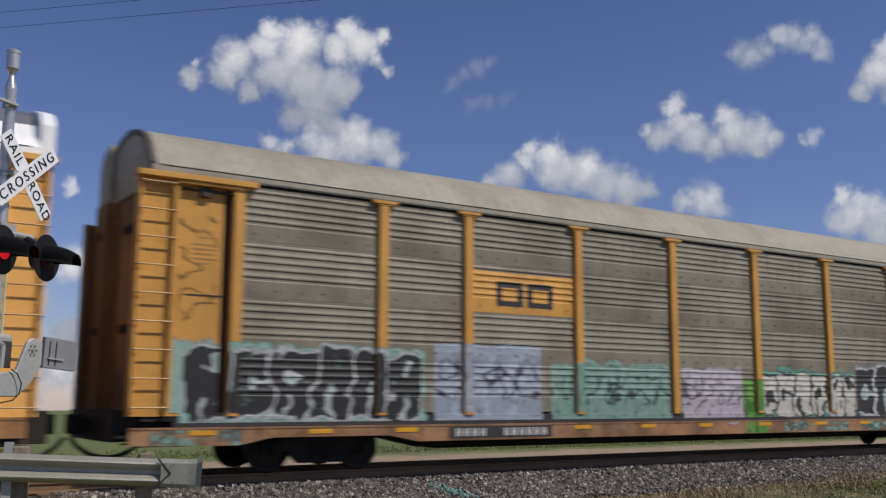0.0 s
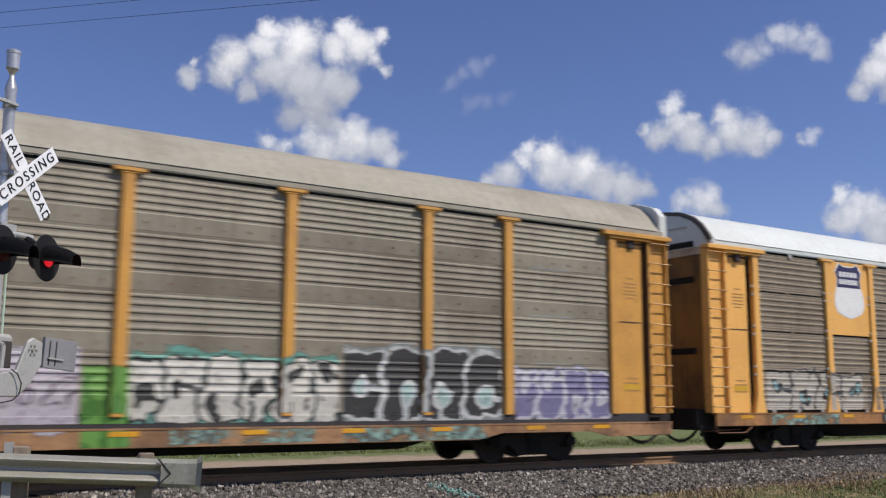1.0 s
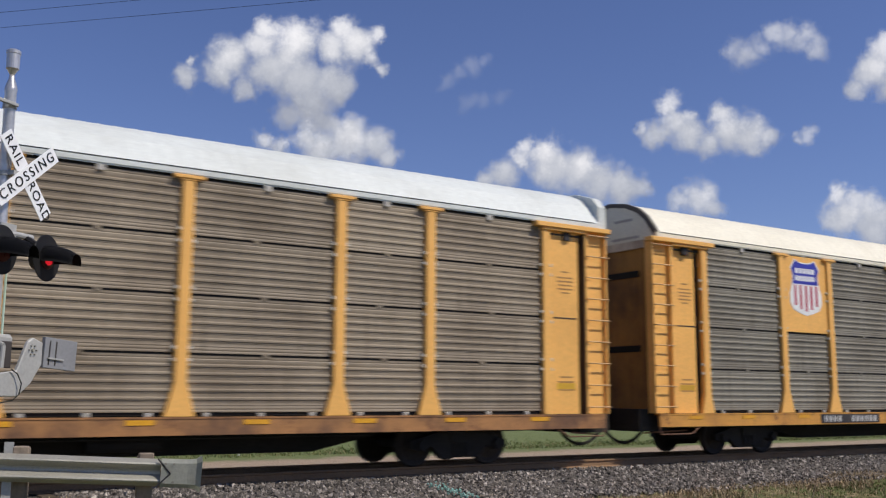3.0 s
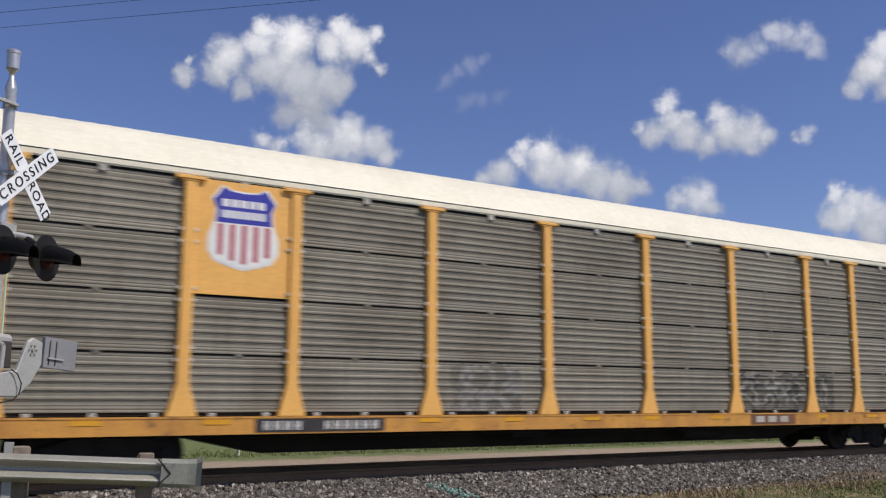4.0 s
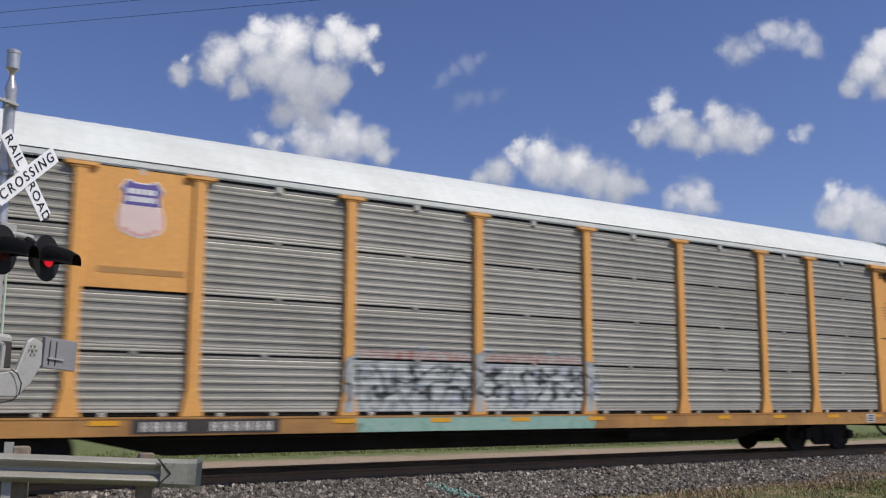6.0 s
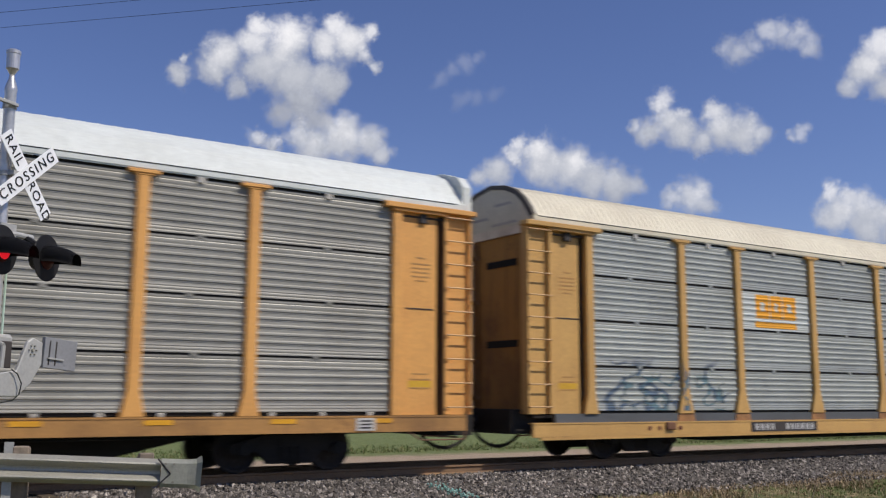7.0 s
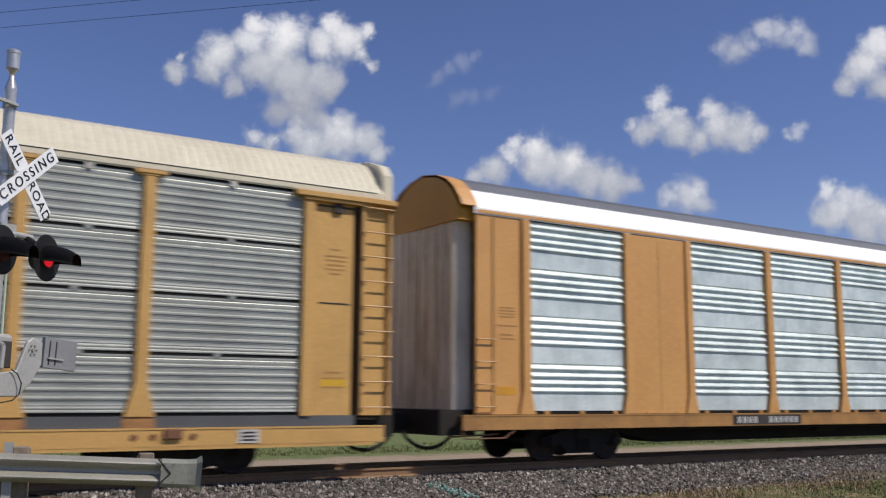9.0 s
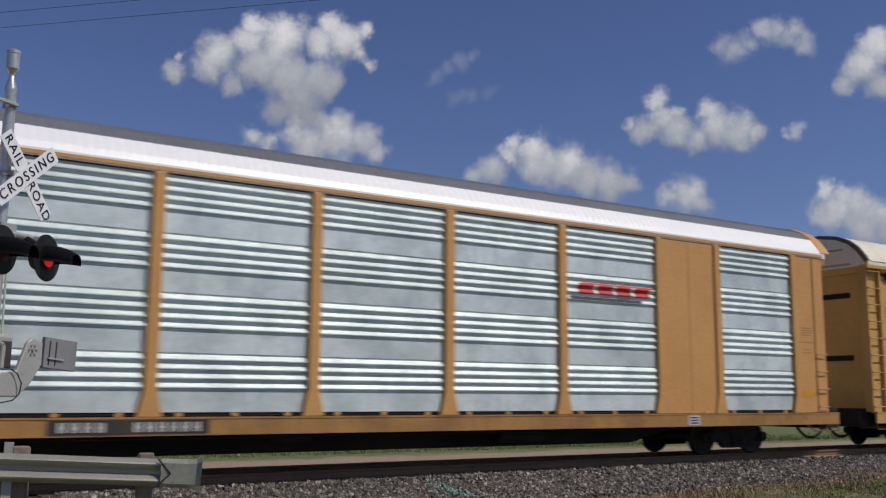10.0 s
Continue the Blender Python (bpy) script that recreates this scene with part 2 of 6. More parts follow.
def hung(name, me, material, parent=None, label="", at=(0, 0, 0), turn=None):
    """An object on a mesh that others may share, with a material of its own."""
    ob = new(name, me)
    ob.material_slots[0].link = "OBJECT"
    ob.material_slots[0].material = material
    ob.location = at
    if turn is not None:
        ob.rotation_euler = turn
    if parent is not None:
        ob.parent = parent
    return tagged(ob, label)


def part(name, bm, material, parent, label="", bevel=0.0, smooth=False):
    return hung(name, finished(name, bm, bevel, smooth), material, parent, label)


MESH = {}


def shared(key, build, bevel=0.0, smooth=False):
    if key not in MESH:
        bm = bmesh.new()
        build(bm)
        MESH[key] = finished(key if isinstance(key, str) else key[0], bm, bevel, smooth)
    return MESH[key]

# ---- ground and track ----
def ground_material():
    m, nt, sh, vec = blank("dry_soil_and_grass")
    sep = nt.nodes.new("ShaderNodeSeparateXYZ")
    nt.links.new(vec, sep.inputs[0])
    wob = noise_node(nt, vec, 0.9, 6.0, 0.65)
    fine = noise_node(nt, vec, 22.0, 5.0, 0.7)
    mid = noise_node(nt, vec, 2.5, 5.0, 0.6)
    grass = ramp_nodes(nt, mid, [(0.32, (0.060, 0.090, 0.016)), (0.50, (0.115, 0.120, 0.035)), (0.66, (0.29, 0.215, 0.115))])
    far = ramp_nodes(nt, mid, [(0.3, (0.095, 0.130, 0.030)), (0.7, (0.17, 0.195, 0.06))])
    sand = ramp_nodes(nt, fine, [(0.25, (0.27, 0.195, 0.13)), (0.75, (0.42, 0.32, 0.225))])
    past = stepped(nt, calc(nt, "ADD", sep.outputs["Y"], calc(nt, "MULTIPLY", wob, 3.0)), 26.5, 28.0)
    field = mixed(nt, past, sand, far)
    side = stepped(nt, sep.outputs["Y"], 16.5, 17.5)
    col = mixed(nt, side, grass, field)
    tone = ramp_nodes(nt, fine, [(0.2, (0.62,) * 3), (0.8, (1.35,) * 3)])
    col = mixed(nt, 1.0, col, tone, "MULTIPLY")
    nt.links.new(col, sh.inputs["Base Color"])
    sh.inputs["Roughness"].default_value = 0.95
    bumped(nt, sh, fine, 0.7, 0.05)
    return m


def gravel_material():
    m, nt, sh, vec = blank("grey_crushed_stone")
    v = nt.nodes.new("ShaderNodeTexVoronoi")
    v.inputs["Scale"].default_value = 16.0
    nt.links.new(vec, v.inputs["Vector"])
    tone = ramp_nodes(nt, noise_node(nt, vec, 13.0, 3.0), [(0.3, (0.055, 0.046, 0.037)), (0.55, (0.115, 0.097, 0.078)), (0.75, (0.20, 0.170, 0.138))])
    # Colour darkened between stones, in place of the shade in the crevices.
    col = mixed(nt, stepped(nt, v.outputs["Distance"], 0.25, 0.75), tone, (0.05, 0.045, 0.04))
    nt.links.new(col, sh.inputs["Base Color"])
    sh.inputs["Roughness"].default_value = 0.9
    bumped(nt, sh, v.outputs["Distance"], 0.8, -0.05)
    return m


def island_material(name, stops, rough=0.85):
    m, nt, sh, vec = blank(name)
    geo = nt.nodes.new("ShaderNodeNewGeometry")
    col = ramp_nodes(nt, geo.outputs["Random Per Island"], stops)
    g = ramp_nodes(nt, noise_node(nt, vec, 60.0, 3.0), [(0.2, (0.75,) * 3), (0.8, (1.2,) * 3)])
    nt.links.new(mixed(nt, 1.0, col, g, "MULTIPLY"), sh.inputs["Base Color"])
    sh.inputs["Roughness"].default_value = rough
    return m


M["ground"] = ground_material()
M["gravel"] = gravel_material()
M["stone"] = island_material("ballast_stone", [(0.0, (0.036, 0.031, 0.026)), (0.35, (0.088, 0.076, 0.064)), (0.7, (0.175, 0.152, 0.130)), (0.92, (0.30, 0.264, 0.228)), (1.0, (0.48, 0.43, 0.37))])
M["dry_blade"] = island_material("dry_grass_blade", [(0.0, (0.19, 0.125, 0.065)), (0.5, (0.34, 0.25, 0.14)), (1.0, (0.48, 0.38, 0.24))])
M["green_blade"] = island_material("green_grass_blade", [(0.0, (0.050, 0.080, 0.014)), (0.5, (0.090, 0.130, 0.025)), (0.80, (0.17, 0.165, 0.055)), (1.0, (0.36, 0.28, 0.15))])


def shelf(y):
    """Height of the land across the track, without the ballast."""
    pts = [(-4000, -0.75), (4, -0.72), (9, -0.62), (12.5, -0.52), (15.0, -0.50), (20, -0.48), (26, -0.42), (60, -0.55), (120, -1.3), (400, -5.2), (1200, -17.0), (4000, -56.0)]
    for (a, za), (b, zb) in zip(pts, pts[1:]):
        if y <= b:
            return za + (zb - za) * (y - a) / (b - a)
    return -56.0


def build_ground():
    bm = bmesh.new()
    xs = [-4000, -900, -200, -50, -15] + [-10 + 1.0 * i for i in range(66)] + [70, 100, 200, 900, 4000]
    ys = [-4000, -800, -150, -30, -6, 0, 4] + [5 + 0.5 * i for i in range(22)] + [18, 20, 22, 24, 26, 28, 32, 40, 60, 120, 400, 1200, 4000]
    grid = [[bm.verts.new((x, y, shelf(y) + 0.05 * (noise.noise(Vector((x * 0.5, y * 0.5, 0))) if abs(y - 12) < 8 and -12 < x < 60 else 0))) for y in ys] for x in xs]
    for a, b in zip(grid, grid[1:]):
        for j in range(len(ys) - 1):
            bm.faces.new((a[j], b[j], b[j + 1], a[j + 1]))
    return tagged(part("ground", bm, M["ground"], None, "dry soil and patchy grass reaching the flat horizon", smooth=True), category="ground", kind="structure")


def build_ballast():
    bm = bmesh.new()
    prof = [(14.0, -0.62), (14.55, -0.46), (15.35, -0.24), (15.6, -0.20), (18.46, -0.20), (18.8, -0.24), (19.9, -0.62)]
    prism(bm, prof, "x", -900, 1800)
    return tagged(part("ballast", bm, M["gravel"], None, "grey crushed stone ballast bed under the track"), category="ballast", kind="structure")


def build_stones():
    """Loose ballast stones on the near shoulder."""
    rng = random.Random(5)
    verts, faces = [], []
    for _ in range(42000):
        x = 3.5 + 42 * rng.random() ** 1.35
        y = 13.55 + 2.65 * rng.random()
        edge = 13.75 + 0.07 * (x - 10) + 0.5 * noise.noise(Vector((x * 0.35, 3.1, 0)))
        if y < edge and rng.random() < 0.8:
            continue
        z = -0.20 if y > 15.6 else (-0.20 - (15.6 - y) * 0.26)
        z = max(z, shelf(y) + 0.02)
        r = rng.uniform(0.018, 0.050) if rng.random() < 0.85 else rng.uniform(0.045, 0.065)
        m = Euler((rng.random() * 6, rng.random() * 6, rng.random() * 6)).to_matrix()
        k = len(verts)
        for d in ((1, 0, 0), (-1, 0, 0), (0, 1, 0), (0, -1, 0), (0, 0, 1), (0, 0, -1)):
            p = m @ Vector(d) * r * rng.uniform(0.7, 1.25)
            verts.append((x + p.x, y + p.y, z + p.z + r * 0.3))
        for f in ((0, 2, 4), (2, 1, 4), (1, 3, 4), (3, 0, 4), (2, 0, 5), (1, 2, 5), (3, 1, 5), (0, 3, 5)):
            faces.append([k + i for i in f])
    me = bpy.data.meshes.new("ballast_stones")
    me.from_pydata(verts, [], faces)
    me.materials.append(None)
    return tagged(hung("ballast_stones", me, M["stone"]), "loose grey crushed stones on the ballast shoulder", "gravel", kind="stuff")


def blades(name, label, material, count, where, height, seed):
    rng = random.Random(seed)
    verts, faces = [], []
    while count > 0:
        x, y, h = where(rng)
        count -= 1
        z = max(shelf(y), -0.20 - max(0.0, 15.6 - y) * 0.26 if 14 < y < 15.8 else -9) - 0.02
        for _ in range(4):
            a = rng.random() * 6.28
            w = rng.uniform(0.006, 0.013)
            l = h * rng.uniform(*height)
            lean = rng.uniform(0.1, 1.0) * l
            px, py = x + rng.uniform(-.06, .06), y + rng.uniform(-.06, .06)
            c, s = math.cos(a), math.sin(a)
            k = len(verts)
            verts += [(px - s * w, py + c * w, z), (px + s * w, py - c * w, z),
                      (px + c * lean * 0.4 + s * w * .6, py + s * lean * 0.4 - c * w * .6, z + l * 0.6),
                      (px + c * lean * 0.4 - s * w * .6, py + s * lean * 0.4 + c * w * .6, z + l * 0.6),
                      (px + c * lean, py + s * lean, z + l)]
            faces += [(k, k + 1, k + 2, k + 3), (k + 3, k + 2, k + 4)]
    me = bpy.data.meshes.new(name)
    me.from_pydata(verts, [], faces)
    me.materials.append(None)
    return tagged(hung(name, me, material), label, "grass", kind="stuff")


def edge_y(x):
    return 13.3 + 0.105 * (x - 11) + 0.45 * noise.noise(Vector((x * 0.4, 7.0, 0)))


def near_dry(rng):
    x = 3.5 + 26.5 * rng.random() ** 1.35
    return x, edge_y(x) - abs(rng.gauss(0, 0.9)) + 0.1, 1.0


def near_green(rng):
    x = 10 + 26 * rng.random()
    return x, edge_y(x) - 0.15 - abs(rng.gauss(0, 1.3)), 0.8


def weeds(rng):
    return rng.gauss(3.36, 0.16), rng.gauss(14.5, 0.16), 1.7


def far_grass(rng):
    x = rng.uniform(6, 70)
    return x, 27.0 + abs(rng.gauss(0, 2.2)), 0.9


def build_rail(y):
    bm = bmesh.new()
    half = [(0.037, 0.0), (0.039, -0.03), (0.012, -0.045), (0.010, -0.135), (0.075, -0.155), (0.076, -0.172)]
    prism(bm, [(y + a, b) for a, b in half] + [(y - a, b) for a, b in half[::-1]], "x", -900, 1800)
    return tagged(part("rail", bm, M["rail"], None, "brown rusty steel running rail spiked to ties"), category="rail", group="track rails", kind="structure")


def build_ties():
    def tie(bm):
        box(bm, -0.11, 0.11, -1.3, 1.3, -0.36, -0.178)
    me = shared("tie", tie, bevel=0.01)
    plate = shared("tie_plate", lambda bm: box(bm, -0.09, 0.09, -0.17, 0.17, -0.178, -0.166))
    for i in range(130):
        ob = hung("tie", me, M["tie"], at=(-6 + 0.55 * i, TRACK_Y, BED))
        tagged(ob, "weathered grey timber tie in ballast", "railway tie", "track ties")
        hung("tie_plate", plate, M["rail"], ob, at=(0, -0.755, 0))


def build_painted_stones():
    """A streak of stones splashed with teal marking paint."""
    rng = random.Random(9)
    verts, faces = [], []
    for _ in range(85):
        f = rng.random()
        x = 9.95 + 0.28 * f + rng.gauss(0, 0.10)
        y = 15.25 - 0.7 * f + rng.gauss(0, 0.08)
        z = -0.20 - max(0.0, 15.6 - y) * 0.26 + 0.045
        r = rng.uniform(0.02, 0.036)
        m = Euler((rng.random() * 6, rng.random() * 6, rng.random() * 6)).to_matrix()
        k = len(verts)
        for d in ((1, 0, 0), (-1, 0, 0), (0, 1, 0), (0, -1, 0), (0, 0, 1), (0, 0, -1)):
            p = m @ Vector(d) * r
            verts.append((x + p.x, y + p.y, z + p.z))
        for q in ((0, 2, 4), (2, 1, 4), (1, 3, 4), (3, 0, 4), (2, 0, 5), (1, 2, 5), (3, 1, 5), (0, 3, 5)):
            faces.append([k + i for i in q])
    me = bpy.data.meshes.new("painted_stones")
    me.from_pydata(verts, [], faces)
    me.materials.append(None)
    return tagged(hung("painted_stones", me, M["teal_stone"]), "ballast stones splashed with teal marking paint", "gravel", kind="stuff")


def build_sticks():
    rng = random.Random(12)
    for x, y, a, l in ((10.85, 14.30, 0.4, 0.16), (11.05, 14.42, 0.9, 0.22), (10.55, 14.5, 2.4, 0.12)):
        bm = bmesh.new()
        z = -0.20 - (15.6 - y) * 0.26 + 0.075 + BED
        box(bm, -l, l, -0.02, 0.02, -0.012, 0.012)
        ob = part("wood_splinter", bm, M["pale_wood"], None, "pale broken wood splinter lying on the ballast", bevel=0.005)
        ob.location, ob.rotation_euler = (x, y, z), (0.1, 0.15, a)
        tagged(ob, category="wood scrap", group="wood scraps")


M["teal_stone"] = island_material("teal_painted_stone", [(0.0, (0.10, 0.20, 0.17)), (0.5, (0.16, 0.34, 0.29)), (1.0, (0.30, 0.46, 0.41))])
M["pale_wood"] = surface("pale_split_wood", (0.46, 0.38, 0.28), (0.30, 0.24, 0.17), 0.5, 0.8)
build_sticks()
build_ties()
for land in (
        build_painted_stones(), build_ground(), build_ballast(), build_stones(),
        build_rail(TRACK_Y - 0.755), build_rail(TRACK_Y + 0.755),
        blades("dry_grass", "dry straw-coloured grass at the ballast edge", M["dry_blade"], 5200, near_dry, (0.05, 0.13), 1),
        blades("green_grass", "short patchy green grass beside the ballast", M["green_blade"], 14000, near_green, (0.03, 0.075), 2),
        blades("weeds", "dry brown weeds on the ballast edge", M["dry_blade"], 320, weeds, (0.10, 0.22), 3),
        blades("far_grass", "green grass beyond the track", M["green_blade"], 7000, far_grass, (0.05, 0.14), 4)):
    land.location.z = BED


# ---- the train ----
POSTS = (-11.92, -9.07, -7.14, -4.285, -1.428, 1.428, 4.285, 7.14, 9.07, 11.92)
LOW, HIGH = 0.93, 4.83          # foot and head of the side sheets
ROWS = 4
ROOF = [(-1.50, 4.84), (-1.50, 4.97), (-1.42, 5.10), (-1.21, 5.37), (-0.95, 5.58), (-0.56, 5.74), (0.0, 5.83)]
ROOF = ROOF + [(-y, z) for y, z in ROOF[-2::-1]]


def rib_profile(style, z0, z1):
    """Points (y, z) of a sheet from foot to head; the crest stands out towards -y."""
    crest, valley, h = -1.480, -1.459, z1 - z0
    flat = -1.464
    n, lo, hi = {"even": (5, 0.15, 0.88), "grouped": (5, 0.30, 0.97), "broad": (4, 0.36, 0.99)}[style]
    if style == "broad":
        crest, valley, flat = -1.496, -1.440, -1.455
    elif style == "grouped":
        crest, valley = -1.472, -1.456
    pts = [(flat, z0)]
    step = h * (hi - lo) / n
    if style == "even":
        for k in (0.3, 0.7):
            pts += [(flat, z0 + h * lo * (k - 0.16)), (flat + 0.006, z0 + h * lo * k), (flat, z0 + h * lo * (k + 0.10))]
    elif lo > 0.1:
        pts += [(flat, z0 + h * lo * 0.5), (flat, z0 + h * lo - 0.01)]
    for i in range(n):
        a = z0 + h * lo + i * step
        if style == "broad":
            pts += [(valley, a + step * 0.04), (valley, a + step * 0.22), (crest, a + step * 0.30), (crest, a + step * 0.42), (valley, a + step * 0.90)]
        elif style == "even":
            pts += [(valley, a + step * 0.02), (valley, a + step * 0.22), (valley - 0.006, a + step * 0.25), (valley - 0.006, a + step * 0.40), (crest, a + step * 0.48), (crest, a + step * 0.68), (valley, a + step * 0.84)]
        else:
            pts += [(valley, a + step * 0.06), (valley, a + step * 0.36), (crest, a + step * 0.48), (crest, a + step * 0.66), (crest + 0.010, a + step * 0.86)]
    top = z0 + h * hi
    pts += [(flat, top + 0.01)]
    if style == "even":
        pts += [(flat, top + (z1 - top) * 0.42), (flat + 0.006, top + (z1 - top) * 0.55), (flat, top + (z1 - top) * 0.70)]
    return pts + [(flat, z1)]


def sheet(bm, pts, x0, x1, back=0.012):
    lo = [bm.verts.new((x0, y, z)) for y, z in pts]
    hi = [bm.verts.new((x1, y, z)) for y, z in pts]
    lb = [bm.verts.new((x0, y + back, z)) for y, z in pts]
    hb = [bm.verts.new((x1, y + back, z)) for y, z in pts]
    for i in range(len(pts) - 1):
        bm.faces.new((lo[i], hi[i], hi[i + 1], lo[i + 1]))
        bm.faces.new((lb[i + 1], hb[i + 1], hb[i], lb[i]))
        bm.faces.new((lb[i], lo[i], lo[i + 1], lb[i + 1]))
        bm.faces.new((hi[i], hb[i], hb[i + 1], hi[i + 1]))
    bm.faces.new((lo[0], lb[0], hb[0], hi[0]))
    bm.faces.new((hi[-1], hb[-1], lb[-1], lo[-1]))


def row_range(row, gap):
    h = (HIGH - LOW) / ROWS
    foot = 0.015 if row == 0 and gap != 0.006 else 0.0
    return LOW + row * h + foot, LOW + (row + 1) * h - (gap if row < ROWS - 1 else 0.032 if gap > 0.005 else 0.012)


def post_mesh(bm, flare, width=0.10):
    z0, z1, yf, yb = 0.87, 4.83, -1.55, -1.42
    if flare:
        out = [(-0.26 * flare, z0), (0.26 * flare, z0), (width * 1.05, z0 + 0.55 * flare), (width, z1), (-width, z1), (-width * 1.05, z0 + 0.55 * flare)]
    else:
        out = [(-width, z0), (width, z0), (width, z1), (-width, z1)]
    prism(bm, out, "y", yf, yb)


def roof_mesh(bm, ridge, long_x, strip=None):
    """Arched roof sheets with a lap every 0.3 m or, for the corrugated one, close ridges."""
    xs = []
    x, step = -long_x, 0.30 if ridge < 0.01 else 0.17
    while x < long_x - 0.01:
        xs += [(x, 0.0), (x + step * 0.48, 0.0), (x + step * 0.60, ridge), (x + step * 0.88, ridge)]
        x += step
    xs.append((long_x, 0.0))
    rings = []
    for x, d in xs:
        ring = []
        for i, (y, z) in enumerate(ROOF):
            k = d if 2 <= i <= len(ROOF) - 3 else 0.0
            n = Vector((y / 1.5, max(0.15, (z - 4.6)))).normalized() * k
            ring.append(bm.verts.new((x, y + n.x, z + n.y)))
        rings.append(ring)
    for a, b in zip(rings, rings[1:]):
        for i in range(len(ROOF) - 1):
            if strip is None or (3 <= i <= len(ROOF) - 5) == (strip == "crown"):
                bm.faces.new((a[i], b[i], b[i + 1], a[i + 1]))
    if strip is None:
        bm.faces.new(rings[0])
        bm.faces.new(rings[-1][::-1])
    else:
        bmesh.ops.delete(bm, geom=[v for v in bm.verts if not v.link_faces], context="VERTS")


def sill_mesh(bm):
    """Side sill: a channel whose web drops at the trucks, with a thin top flange."""
    out = [(-13.6, 0.87), (-13.6, 0.60), (-11.8, 0.57), (-11.2, 0.69), (-8.9, 0.69), (-8.3, 0.57),
           (8.3, 0.57), (8.9, 0.69), (11.2, 0.69), (11.8, 0.57), (13.6, 0.60), (13.6, 0.87)]
    prism(bm, out, "y", -1.535, -1.47)
    box(bm, -13.6, 13.6, -1.545, -1.40, 0.842, 0.872)


def flat_sill_mesh(bm):
    prism(bm, [(-13.5, 0.87), (-13.5, 0.58), (13.5, 0.58), (13.5, 0.87)], "y", -1.535, -1.47)
    box(bm, -13.5, 13.5, -1.545, -1.40, 0.842, 0.872)


def center_sill_mesh(bm):
    out = [(-13.2, 0.80), (-13.2, 0.52), (-8.6, 0.50), (-7.2, 0.20), (7.2, 0.20), (8.6, 0.50), (13.2, 0.52), (13.2, 0.80)]
    prism(bm, out, "y", -0.42, 0.42)


def truck_frame_mesh(bm):
    """Cast side frame with pedestal ends, spring nest opening and bolster end."""
    for s in (-1, 1):
        y0, y1 = (-1.08, -0.94) if s < 0 else (0.94, 1.08)
        prism(bm, [(-1.12, 0.50), (-1.12, 0.36), (-0.86, 0.30), (-0.66, 0.40), (-0.42, 0.17), (0.42, 0.17), (0.66, 0.40), (0.86, 0.30), (1.12, 0.36), (1.12, 0.50), (0.5, 0.66), (-0.5, 0.66)], "y", y0, y1)
        for dx in (-0.14, 0.0, 0.14):
            rod(bm, (dx, s * 1.10, 0.22), (dx, s * 1.10, 0.47), 0.055, 8)
        for dx in (-0.89, 0.89):
            rod(bm, (dx, s * 1.05, 0.42), (dx, s * 1.17, 0.42), 0.11, 12)
    box(bm, -0.22, 0.22, -1.12, 1.12, 0.46, 0.66)
    box(bm, -0.55, 0.55, -0.6, 0.6, 0.30, 0.42)


def wheel_mesh(bm):
    for s in (-1, 1):
        y = s * 0.755
        lathe(bm, [(0.10, y - 0.07), (0.30, y - 0.03), (0.36, y - 0.065), (0.405, y - 0.065), (0.42, y - 0.02), (0.42, y + 0.05), (0.36, y + 0.065), (0.30, y + 0.03), (0.10, y + 0.07)], (0, 0, 0), 24, "y")
        for a in range(3):
            c, q = math.cos(a * 2.094), math.sin(a * 2.094)
            rod(bm, (0.2 * c, y - 0.06, 0.2 * q), (0.2 * c, y + 0.06, 0.2 * q), 0.035, 6)
    rod(bm, (0, -1.0, 0), (0, 1.0, 0), 0.085, 12)


def shield_outline(cx, cz, w, h):
    """Emblem outline: a scalloped head with two horns, a waist and a rounded foot."""
    left = [(0.0, 0.44), (-0.20, 0.45), (-0.34, 0.50), (-0.50, 0.34), (-0.43, 0.22), (-0.45, 0.08), (-0.54, -0.12), (-0.54, -0.28), (-0.44, -0.40), (-0.22, -0.46), (0.0, -0.50)]
    pts = left + [(-x, z) for x, z in left[-2:0:-1]]
    return [(cx + x * w, cz + z * h) for x, z in pts]


def clipped(outline, z, above):
    """The part of an outline above or below a height."""
    keep = []
    n = len(outline)
    for i in range(n):
        (x0, z0), (x1, z1) = outline[i], outline[(i + 1) % n]
        if (z0 >= z) == above:
            keep.append((x0, z0))
        if (z0 - z) * (z1 - z) < 0:
            keep.append((x0 + (x1 - x0) * (z - z0) / (z1 - z0), z))
    return keep


